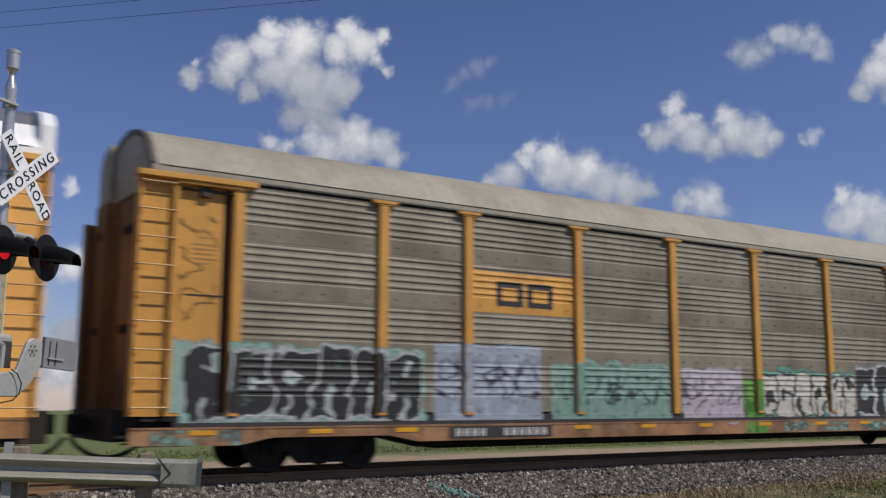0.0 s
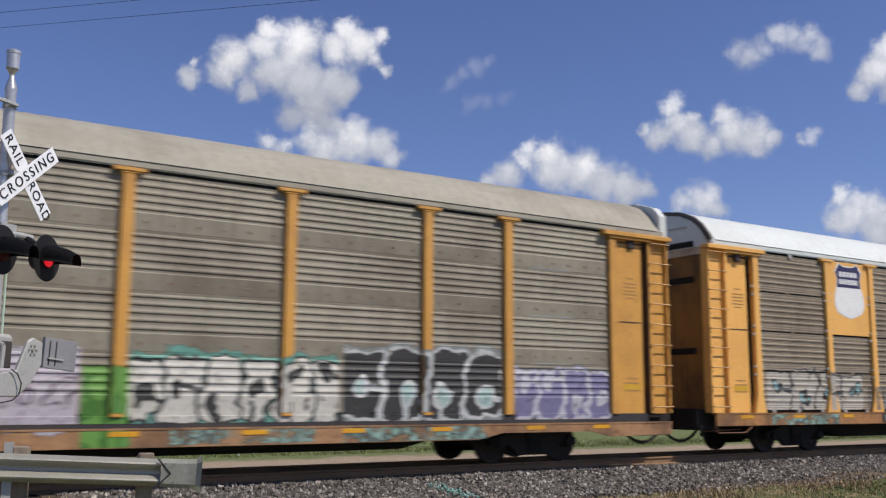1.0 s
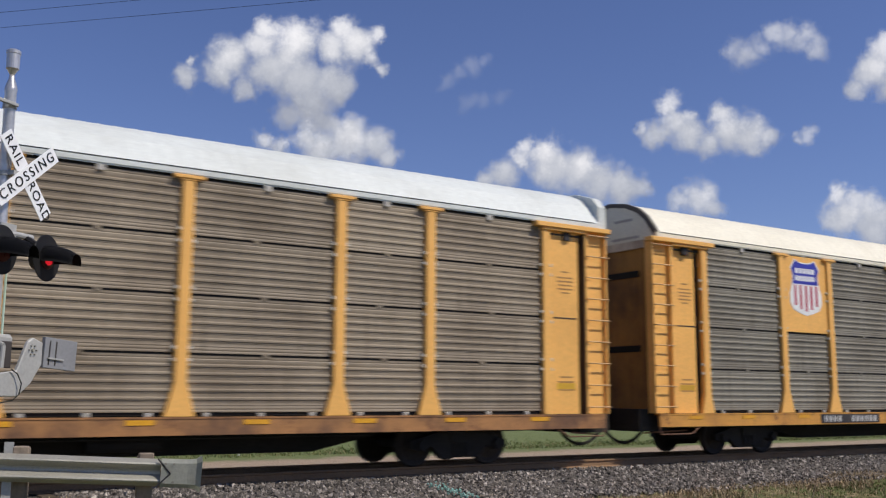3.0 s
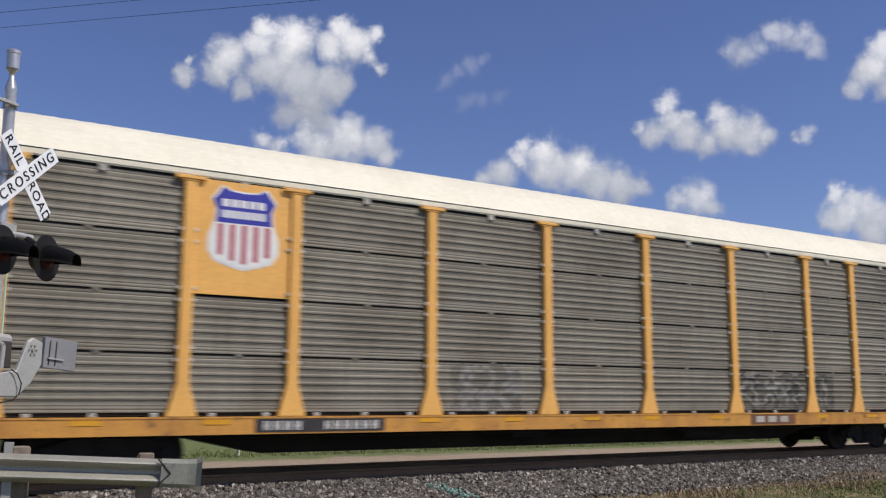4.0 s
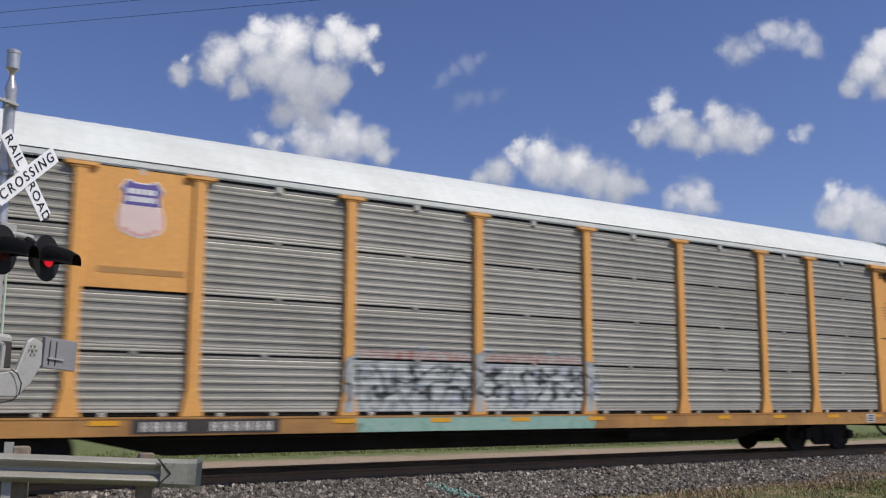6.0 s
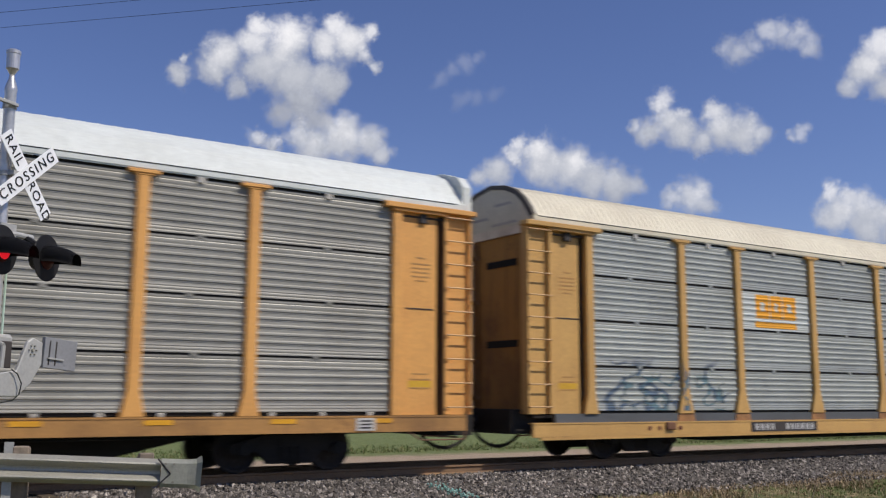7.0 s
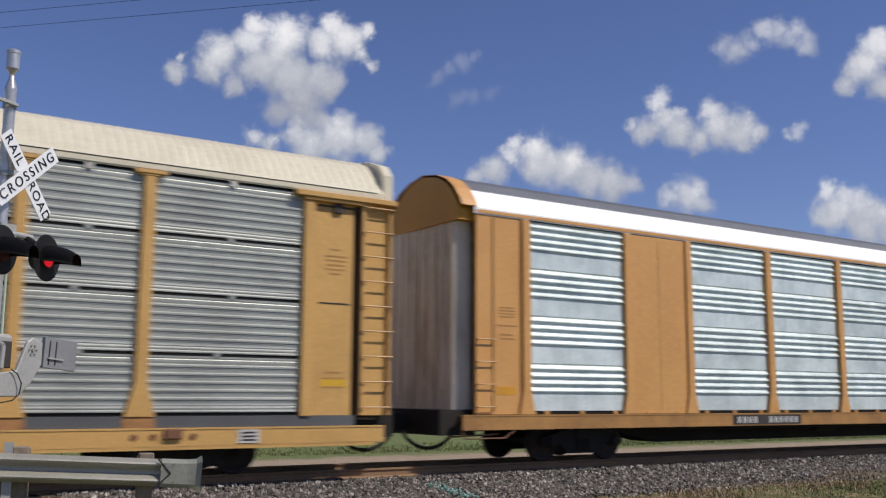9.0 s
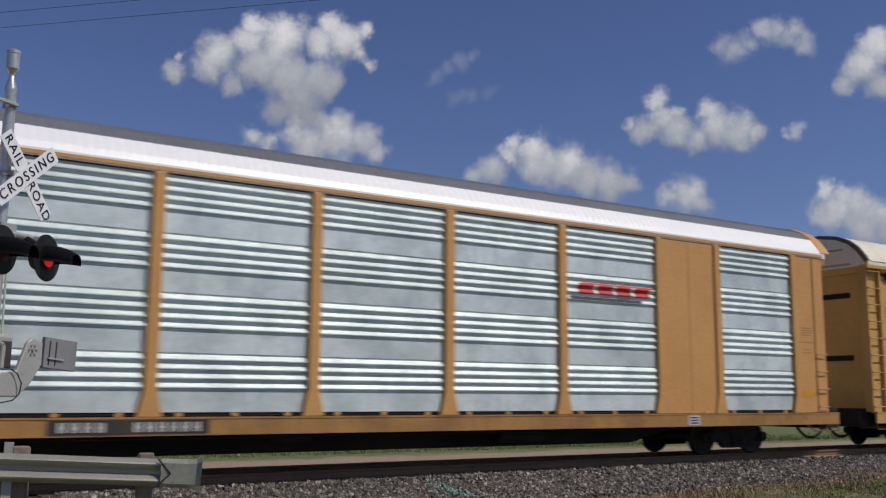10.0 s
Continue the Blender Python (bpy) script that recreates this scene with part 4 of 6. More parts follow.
        for y in ((-1.06, -0.72, -0.4, -0.05, 0.25) if modern else (-1.36,)):
            bm = bmesh.new()
            box(bm, *sorted((e, e + s * 0.045)), y - 0.05, y + 0.05, 0.95, split - 0.02)
            part("door_bar", bm, M[spec["end_low"]], door, bevel=0.012)
        for y in (0.55, 0.85, 1.15) if modern else (0.80, 1.27):
            bm = bmesh.new()
            box(bm, *sorted((e + s * (reach - 0.035), e + s * (reach + 0.035))), y - 0.045, y + 0.045, 0.95, split - 0.02)
            part("door_bar", bm, M[spec["end_far"]], leaf_far, bevel=0.012)
        if not modern:
            for y in (0.52, 0.66):
                bm = bmesh.new()
                rod(bm, (e + s * 0.03, y, 0.95), (e + s * 0.03, y, split + 0.35), 0.022, 8)
                for z in (1.2, 2.0, 3.3, 4.3):
                    box(bm, *sorted((e, e + s * 0.06)), y - 0.05, y + 0.05, z - 0.05, z + 0.05)
                part("lock_rod", bm, M["brown_end"], door, "rusty upright lock rod")
            for z in (2.34, 4.07):
                bm = bmesh.new()
                box(bm, *sorted((e, e + s * 0.02)), -0.86, 0.22, z - 0.075, z + 0.075)
                part("door_slot", bm, M["gap"], door, "black handle slot")
                bm = bmesh.new()
                box(bm, *sorted((e + s * 0.19, e + s * 0.215)), 0.90, 1.20, z - 0.075, z + 0.075)
                part("door_slot", bm, M["gap"], leaf_far, "black handle slot")
            ea = s * (x_end + 0.04)
            for y0, y1, z, dark in ((-0.95, -0.05, 4.93, spec["slot_high"]), (-0.75, -0.15, 5.36, False), (0.10, 0.62, 5.12, False)):
                bm = bmesh.new()
                box(bm, *sorted((ea, ea + s * 0.015)), y0, y1, z - (0.075 if dark else 0.03), z + (0.075 if dark else 0.03))
                part("arch_slot", bm, M["gap"] if dark else M["grey_end"], arch, "narrow slot in the end arch")
            if s < 0:
                # Dark band along the roof's edge; the fascia's shade is in its colour.
                bm = bmesh.new()
                rims = []
                for x, k in ((s * (x_end - 0.02), 0.0), (s * (x_end - 0.02), 0.02), (s * (x_end + 0.075), 0.02), (s * (x_end + 0.075), -0.075), (s * (x_end + 0.045), -0.075), (s * (x_end + 0.045), 0.0)):
                    rims.append([bm.verts.new((x, y * (1 + k / 1.5), z + k)) for y, z in ROOF[1:-1]])
                for p, q in zip(rims, rims[1:] + rims[:1]):
                    for i in range(len(ROOF) - 3):
                        bm.faces.new((p[i], p[i + 1], q[i + 1], q[i]))
                part("roof_rim", bm, M["rim"], car, "dark band for the shaded fascia at the roof's end")
        bm = bmesh.new()
        box(bm, *sorted((s * 13.0, s * 13.85)), -1.25, 1.25, 0.48, 0.97)
        part("end_platform", bm, M["black"], car, bevel=0.01)
        bm = bmesh.new()
        rod(bm, (s * 13.3, 0, 0.72), (s * 14.0, 0, 0.72), 0.13, 10)
        box(bm, *sorted((s * 13.95, s * 14.19)), -0.14, 0.14, 0.58, 0.90)
        part("coupler", bm, M["black"], car, "black steel knuckle coupler", bevel=0.015)
        bm = bmesh.new()
        pts = [Vector((s * (13.05 + 1.20 * k / 12), -0.55, 0.54 - 0.33 * math.sin(math.pi * k / 12) ** 0.7)) for k in range(13)]
        tube(bm, pts, 0.036, 8, (0, 1, 0))
        part("air_hose", bm, M["black"], car, "black rubber air hose")
        bm = bmesh.new()
        pts = [(s * 12.2, -1.50, 0.58), (s * 12.5, -1.52, 0.42), (s * 13.45, -1.52, 0.42), (s * 13.5, -1.5, 0.6)]
        for p, q in zip(pts, pts[1:]):
            rod(bm, p, q, 0.016, 6)
        rod(bm, (s * 12.6, -1.45, 0.5), (s * 13.6, -1.1, 0.44), 0.018, 6)
        part("uncoupling_lever", bm, M["rust"], car)
        if not modern and s > 0:
            bm = bmesh.new()
            cap = [(-1.5, 4.86), (-1.49, 5.34), (-1.30, 5.56), (-0.75, 5.74), (0.0, 5.80), (0.75, 5.74), (1.30, 5.56), (1.49, 5.34), (1.5, 4.86)]
            prism(bm, cap, "x", x_end + 0.055, x_end + 0.26)
            part("end_cap", bm, M["roof_b"] if spec["index"] == 0 else roof, car, "upright end cap plate of the roof")
        if not modern:
            # corner: recessed door leaf, ladder stile with rungs, header beam
            bm = bmesh.new()
            box(bm, *sorted((s * (12.02 if s > 0 else 12.16), s * (12.84 if s > 0 else 13.0))), -1.46 if s > 0 else -1.42, -1.34, 0.88, 4.80)
            leaf = part("corner_panel", bm, body, car, "recessed painted corner panel")
            yp = -1.46 if s > 0 else -1.42
            # Shade on the reveal beside the panel, put in as dark brown strips.
            bm = bmesh.new()
            slot = (12.84, 13.0) if s > 0 else (-12.16, -12.0)
            box(bm, slot[0], slot[1], -1.37, -1.34, 0.88, 4.80)
            if s > 0:
                box(bm, 12.955, 12.979, -1.53, -1.30, 0.88, 4.80)
            part("corner_slot", bm, M["slot_shade"], car, "dark strip for the shaded reveal beside the corner panel")
            bm = bmesh.new()
            for z in (2.85,):
                box(bm, *sorted((s * 12.16, s * 12.78)), yp - 0.010, yp, z, z + 0.022)
            part("seam", bm, M["dark_paint"], leaf)
            for z, n, wd in ((3.82, 1, 0.20), (3.70, 1, 0.42), (3.62, 1, 0.42), (3.54, 1, 0.36), (3.46, 1, 0.42), (3.38, 1, 0.22), (1.62, 1, 0.34), (1.52, 1, 0.44), (1.36, 1, 0.44)):
                me = shared(("stencil_line", wd), lambda bm: box(bm, -wd / 2, wd / 2, -0.005, 0, 0, 0.030))
                hung("stencil_line", me, M["stencil"], leaf, "faint stencilled line", at=(s * 12.48, yp, z))
            bm = bmesh.new()
            box(bm, s * 12.48 - 0.25, s * 12.48 + 0.25, yp - 0.004, yp, 1.37, 1.51)
            part("label_plate", bm, M["label_yellow"], leaf, "yellow lettered label plate")
            bm = bmesh.new()
            box(bm, *sorted((s * 12.42, s * 12.60)), -1.52, -1.40, 4.50, 4.70)
            box(bm, *sorted((s * 12.0, s * 12.95)), -1.47, -1.38, 4.60, 4.64)
            part("latch_box", bm, M["dark_paint"], leaf, bevel=0.01)
            bm = bmesh.new()
            box(bm, *sorted((s * 12.98, s * 13.06)), -1.55, -1.25, 0.88, 4.80)
            stile = part("ladder_stile", bm, body, car, bevel=0.008)
            bm = bmesh.new()
            box(bm, *sorted((s * 13.06, s * 13.58)), -1.45, -1.40, 0.88, 4.80)
            part("ladder_back", bm, body, stile)
            bm = bmesh.new()
            box(bm, *sorted((s * 13.56, s * 13.62)), -1.53, -1.30, 0.88, 4.80)
            part("corner_edge", bm, body, stile, bevel=0.008)
            for k in range(9):
                z = 1.02 + k * 0.455
                bm = bmesh.new()
                rod(bm, (s * 13.02, -1.585, z), (s * 13.62, -1.585, z), 0.015, 6)
                rod(bm, (s * 13.03, -1.585, z), (s * 13.03, -1.50, z), 0.015, 6)
                rod(bm, (s * 13.60, -1.585, z), (s * 13.60, -1.50, z), 0.015, 6)
                part("rung", bm, M["rung"], stile, "thin worn ladder rung")
            bm = bmesh.new()
            prism(bm, [(s * 13.36, 1.40), (s * 13.70, 1.40), (s * 13.70, 1.30), (s * 13.76, 1.30), (s * 13.76, 1.54), (s * 13.36, 1.52)], "z", 0.88, 4.33)
            part("ladder_stile", bm, M["brown_end"], car, "rusty brown corner stile", bevel=0.008)
            bm = bmesh.new()
            box(bm, *sorted((s * 11.62, s * 13.68)), -1.62, -1.36, 4.74, 4.84)
            box(bm, *sorted((s * 11.8, s * 13.0)), -1.585, -1.40, 4.68, 4.74)
            part("header_beam", bm, body, car, "projecting painted header beam", bevel=0.01)
        else:
            bm = bmesh.new()
            box(bm, *sorted((s * 11.97, s * 13.15)), -1.48, -1.40, 0.88, 4.86)
            leaf = part("corner_panel", bm, body, car, "smooth orange corner panel")
            bm = bmesh.new()
            box(bm, *sorted((s * 12.72, s * 12.76)), -1.50, -1.48, 0.95, 4.8)
            part("seam", bm, M["stencil"], leaf)
            for z, wd in ((2.98, .36), (2.92, .42), (2.86, .42), (2.80, .36), (2.62, .5), (2.44, .3), (2.36, .34)):
                me = shared(("stencil_bar", wd), lambda bm: box(bm, -wd / 2, wd / 2, -1.485, -1.48, 0, 0.028))
                hung("stencil_line", me, M["stencil"], leaf, "faint stencilled line", at=(s * 12.4, 0, z))
            bm = bmesh.new()
            box(bm, s * 12.4 - 0.26, s * 12.4 + 0.20, -1.486, -1.48, 1.26, 1.42)
            part("label_plate", bm, M["reflector"], leaf, "yellow warning label")
            for k in range(4):
                z = 1.02 + k * 0.44
                bm = bmesh.new()
                rod(bm, (s * 12.72, -1.56, z), (s * 13.14, -1.56, z), 0.014, 6)
                rod(bm, (s * 12.74, -1.56, z), (s * 12.74, -1.48, z), 0.014, 6)
                rod(bm, (s * 13.12, -1.56, z), (s * 13.12, -1.48, z), 0.014, 6)
                part("rung", bm, M["rung"], leaf, "thin worn ladder rung")
        # truck
        truck = hung("truck", shared("truck", truck_frame_mesh, 0.0), M["black"], car, "black cast steel truck with springs", at=(s * 10.06, 0, BED))
        for dx in (-0.89, 0.89):
            w = hung("wheelset", shared("wheelset", wheel_mesh), M["wheel"], truck, "dark steel wheels on an axle", at=(dx, 0, 0.42))
            WHEELS.append((w, dx))
    # brake gear under the deck
    bm = bmesh.new()
    rod(bm, (3.0, -0.9, 0.45), (4.2, -0.9, 0.45), 0.16, 12)
    rod(bm, (-2.0, -0.95, 0.50), (-1.2, -0.95, 0.50), 0.12, 10)
    rod(bm, (-8.0, -1.2, 0.52), (8.0, -1.2, 0.52), 0.025, 6)
    part("brake_gear", bm, M["black"], car, "black air reservoir and brake pipe")
    CARS.append((car, CENTRES[spec["index"]]))
    return car


WHEELS, CARS = [], []


def painted_skin(bm, style, gap, row, x0, x1, u0=0.0, u1=1.0, off=0.004):
    """A patch of paint that follows the ribs of one row of sheets, between two shares of its height."""
    z0, z1 = row_range(row, gap)
    a, b = z0 + (z1 - z0) * u0, z0 + (z1 - z0) * u1
    pts = rib_profile(style, z0, z1)
    out = []
    for (y0, za), (y1, zb) in zip(pts, pts[1:]):
        for k in range(4):
            z = za + (zb - za) * k / 4
            if a <= z <= b:
                out.append((y0 + (y1 - y0) * k / 4, z))
    lo = [bm.verts.new((x0, y - off, z)) for y, z in out]
    hi = [bm.verts.new((x1, y - off, z)) for y, z in out]
    for i in range(len(out) - 1):
        bm.faces.new((lo[i], hi[i], hi[i + 1], lo[i + 1]))


def shield(car, cx, cz, w, h, head, foot, stripes=None, trim="white_emblem"):
    """Railway shield emblem: dark head with two pale bars, pale foot, maybe stripes."""
    out = shield_outline(cx, cz, w, h)
    bm = bmesh.new()
    prism(bm, [(cx + (x - cx) * 1.06, cz + (z - cz) * 1.05) for x, z in out], "y", -1.506, -1.500)
    emblem = part("emblem", bm, M[trim], car, "shield emblem with a dark head")
    split = cz + 0.06 * h
    bm = bmesh.new()
    prism(bm, clipped(out, split, True), "y", -1.511, -1.506)
    part("emblem_head", bm, M[head], emblem)
    bm = bmesh.new()
    prism(bm, clipped(out, split - 0.02, False), "y", -1.511, -1.506)
    part("emblem_foot", bm, M[foot], emblem)
    for zz, count in ((0.26, 5), (0.12, 7)):
        pitch = 0.72 * w / count
        for k in range(count):
            bm = bmesh.new()
            x = cx - 0.36 * w + k * pitch
            box(bm, x, x + pitch * 0.74, -1.514, -1.511, cz + zz * h, cz + (zz + 0.095) * h)
            part("emblem_bar", bm, M[trim], emblem, "pale bar")
    if stripes:
        for k in range(5):
            x = cx + (k - 2) * 0.19 * w
            low = cz - (0.44 - 0.035 * (abs(k - 2) ** 1.5)) * h
            bm = bmesh.new()
            box(bm, x - 0.042 * w, x + 0.042 * w, -1.514, -1.511, low, split - 0.03)
            part("emblem_stripe", bm, M[stripes], emblem)


WHITE, BLACK = (0.62, 0.63, 0.62), (0.020, 0.020, 0.022)
G = {
    "mint_plain": graffiti_material("mint_spray", (0.205, 0.367, 0.302), (0.243, 0.398, 0.34), (0.272, 0.414, 0.356), 1.5, 0.5, 5.0, 0.10),
    "mint_mist": graffiti_material("mint_overspray", (0.22, 0.36, 0.30), (0.26, 0.40, 0.34), (0.10, 0.13, 0.12), 1.8, 0.5, 25.0, 0.06, patchy=True),
    "mint_black": letter_material("mint_and_black_spray", 4.65, 1.57, 6, (0.022, 0.02, 0.021), (0.429, 0.454, 0.454), (0.369, 0.408, 0.401), (0.241, 0.37, 0.338), 3.0, 0.035, 0.05, 0.20, hole_size=0.11),
    "pale_blue": letter_material("pale_blue_spray", 2.8, 1.80, 2, (0.33, 0.37, 0.44), (0.40, 0.45, 0.53), (0.35, 0.40, 0.48), (0.40, 0.45, 0.52), 9.0, 0.08, 0.12, 0.12, cover=0.88, scrawl=(0.07, 0.065, 0.10)),
    "mint": letter_material("sea_green_spray", 3.85, 1.50, 5, (0.201, 0.324, 0.272), (0.162, 0.265, 0.22), (0.24, 0.369, 0.311), (0.177, 0.28, 0.235), 14.0, 0.03, 0.12, scrawl=(0.035, 0.06, 0.05)),
    "lilac": letter_material("lilac_spray", 2.25, 1.48, 3, (0.453, 0.408, 0.453), (0.377, 0.332, 0.377), (0.47, 0.438, 0.483), (0.416, 0.384, 0.416), 21.0, 0.03, 0.14, scrawl=(0.12, 0.09, 0.12)),
    "lime": graffiti_material("lime_spray", (0.127, 0.295, 0.053), (0.098, 0.253, 0.052), (0.05, 0.16, 0.02), 1.2, 0.6, 2.0),
    "cream": letter_material("cream_and_black_spray", 3.9, 1.50, 6, (0.541, 0.522, 0.464), (0.03, 0.03, 0.028), (0.125, 0.319, 0.255), (0.03, 0.03, 0.028), 33.0, 0.045, 0.10, 0.20),
    "grey": letter_material("grey_and_black_spray", 3.7, 1.75, 4, (0.034, 0.032, 0.031), (0.502, 0.515, 0.502), (0.23, 0.249, 0.236), (0.332, 0.448, 0.429), 41.0, 0.06, 0.09, 0.14),
    "purple": letter_material("purple_spray", 2.75, 1.40, 4, (0.173, 0.16, 0.276), (0.458, 0.451, 0.497), (0.253, 0.253, 0.299), (0.427, 0.421, 0.466), 52.0, 0.075, 0.05),
    "tan": letter_material("cream_outline_spray", 4.1, 1.50, 4, (0.46, 0.42, 0.36), (0.030, 0.027, 0.027), (0.40, 0.36, 0.31), (0.28, 0.50, 0.52), 61.0, 0.05, 0.04, 0.24, cover=0.95, hole_size=0.12),
    "pink": letter_material("pink_spray", 3.2, 1.35, 4, (0.372, 0.308, 0.308), (0.328, 0.128, 0.16), (0.319, 0.177, 0.196), (0.2, 0.17, 0.14), 70.0, 0.06, 0.05, 0.26, cover=0.8),
    "smoke": letter_material("black_and_grey_spray", 4.0, 1.35, 5, (0.13, 0.118, 0.092), (0.045, 0.04, 0.036), (0.34, 0.325, 0.295), (0.20, 0.185, 0.16), 81.0, 0.07, 0.035, 0.26, cover=0.8, hole_size=0.14, scrawl=(0.34, 0.33, 0.30)),
    "scratch": letter_material("faint_white_spray", 1.9, 1.35, 4, (0.2, 0.18, 0.15), (0.347, 0.334, 0.315), (0.179, 0.16, 0.14), (0.3, 0.274, 0.261), 77.0, 0.05, 0.03, 0.28, cover=0.6),
    "ice": letter_material("ice_blue_spray", 6.15, 1.50, 9, (0.399, 0.431, 0.431), (0.232, 0.258, 0.271), (0.325, 0.363, 0.376), (0.356, 0.382, 0.433), 92.0, 0.04, 0.09, 0.22, scrawl=(0.04, 0.045, 0.05)),
    "brick": graffiti_material("brick_red_spray", (0.285, 0.13, 0.11), (0.307, 0.217, 0.198), (0.345, 0.319, 0.293), 2.6, 0.5, 17.0, 0.02),
    "blue_line": scrawl_material("blue_line_spray", (0.085, 0.13, 0.19), 97.0, 1.5, 0.013),
    "teal_line": scrawl_material("teal_line_spray", (0.13, 0.22, 0.25), 31.0, 2.6, 0.018),
    "olive_line": scrawl_material("dark_olive_spray", (0.20, 0.125, 0.030), 58.0, 2.2, 0.010),
}

BASE = dict(style="even", gap=0.042, body="yellow_b", side="panel_b", roof="roof_b", ridge=0.005, flare=1.0, caps=True, clips=True, drop=False, sill="sill_rust",
            tabs=1, lower_rail=0, reflectors=True, plate_x=-7.0, dark_plate=True, end_low="yellow_a", end_far="brown_end", end_high="grey_end", end_split=4.66, slot_high=False, arch_label="grey painted end arch", plates={},
            roof_label="arched white steel roof", sill_label="rust-stained orange side sill", end_label="yellow end doors")


def spec(index, label, **kw):
    return {**BASE, "index": index, "label": label, **kw}


lead = build_car(spec(-1, "yellow car carrier with a pale roof and grey panels", side="panel_c", roof="roof_f", caps=True, flare=0.0, clips=False))
dusty = build_car(spec(0, "weathered yellow car carrier with grey-brown panels and graffiti", style="grouped", gap=0.006, body="yellow_a", side="panel_a", roof="roof_a", caps=True,
                       flare=0.0, clips=False, drop=True, tabs=0, lower_rail=1, plate_x=-7.6, end_low="shaded_end_yellow", sill="sill_a", end_high="roof_a", roof_label="dusty grey arched roof"))
brown = build_car(spec(1, "yellow car carrier with dark brown panels and white roof", plates={1: 2}, end_low="shaded_end_yellow", end_high="dirty_white", slot_high=True, arch_label="stained off-white end arch", plate_x=-7.0))
cream = build_car(spec(2, "yellow car carrier with grey panels and cream roof", side="panel_c", roof="roof_c", plates={1: 2}, end_low="shaded_end_yellow", end_far="brown_end", end_high="dirty_white", arch_label="stained off-white end arch", sill="sill_yellow", plate_x=-7.8, roof_label="arched cream steel roof", sill_label="rust-stained yellow side sill"))
faded = build_car(spec(3, "faded orange car carrier with pale grey panels, white roof", side="panel_d", body="orange_d", plates={1: 2}, flare=0.75, clips=False, sill="sill_f", plate_x=-8.1, end_low="shaded_end_yellow", end_far="grey_end"))
silver = build_car(spec(4, "tan car carrier with silver panels and cream roof", side="panel_e", body="tan_e", roof="roof_e", ridge=0.013, caps=True, flare=0.95, clips=False, drop=False, sill="tan_e",
                        tabs=0, gap=0.055, lower_rail=2, reflectors=False, plate_x=-6.9, end_low="shaded_end_yellow", end_far="white_end", end_high="white_end", arch_label="off-white end arch", roof_label="corrugated cream roof", sill_label="tan painted side sill"))
modern = build_car(spec(5, "clean orange car carrier with bright zinc panels", style="broad", gap=0.004, body="orange_f", side="panel_f", roof="roof_f", ridge=0.012, flare=0.8, clips=False, caps=False,
                        sill="sill_f", tabs=2, reflectors=False, plate_x=-5.8, plates={1: 0, 7: 0}, end_low="white_end", end_far="white_end", end_high="amber_end", arch_label="amber painted end arch", end_split=4.72,
                        roof_label="bare aluminium roof", sill_label="orange side sill", end_label="off-white folding end doors"))
last = build_car(spec(6, "tan-yellow car carrier with grey panels, cream roof", side="panel_d", body="tan_e", roof="roof_c", caps=True, flare=0.9, clips=False, sill="tan_e", end_low="tan_e", end_far="tan_e", end_high="tan_e", arch_label="tan painted end arch"))

stud = shared("stud", lambda bm: rod(bm, (0, -1.462, 0), (0, -1.480, 0), 0.022, 6))
for a, b in zip(POSTS, POSTS[1:]):
    for row in range(1, ROWS):
        z = row_range(row, 0.006)[0] + 0.13
        n = 4 if b - a < 2.5 else 6
        for k in range(n):
            hung("stud", stud, M["rust"] if (k + row) % 2 else M["panel_a"], dusty, "rusty panel stud", at=(a + (b - a) * (k + 0.7) / (n + 0.4), 0, z))

# emblems and logos, as plain shapes
shield(brown, -8.105, 4.06, 1.12, 1.42, "blue", "white_emblem")
shield(cream, -8.105, 4.03, 1.12, 1.38, "blue_c", "white_emblem", "red_c")
shield(faded, -8.105, 4.18, 0.66, 0.92, "blue_d", "pink_emblem", "white_emblem")
bm = bmesh.new()
box(bm, -8.75, -7.35, -1.505, -1.50, 3.12, 3.22)
part("slogan", bm, M["stencil"], faded, "faint dark painted bar")

def ring_mark(style, gap, x0, x1, lo, hi, wide, tall, material, parent, label, off):
    """A plain hollow block painted over the ribs."""
    bm = bmesh.new()
    for a, b, c, d in ((x0, x0 + wide, lo, hi), (x1 - wide, x1, lo, hi), (x0 + wide, x1 - wide, lo, lo + tall), (x0 + wide, x1 - wide, hi - tall, hi)):
        painted_skin(bm, style, gap, 2, a, b, c, d, off)
    part("logo_block", bm, material, parent, label)


bm = bmesh.new()
painted_skin(bm, "grouped", 0.006, 2, -7.04, -4.385, 0.0, 0.86)
band = part("logo_band", bm, M["yellow_a"], dusty, "yellow painted band across the ribs")
for a, b in ((-6.43, -5.76), (-5.64, -4.97)):
    ring_mark("grouped", 0.006, a, b, 0.13, 0.66, 0.13, 0.13, M["dark_paint"], band, "black hollow logo block", 0.008)

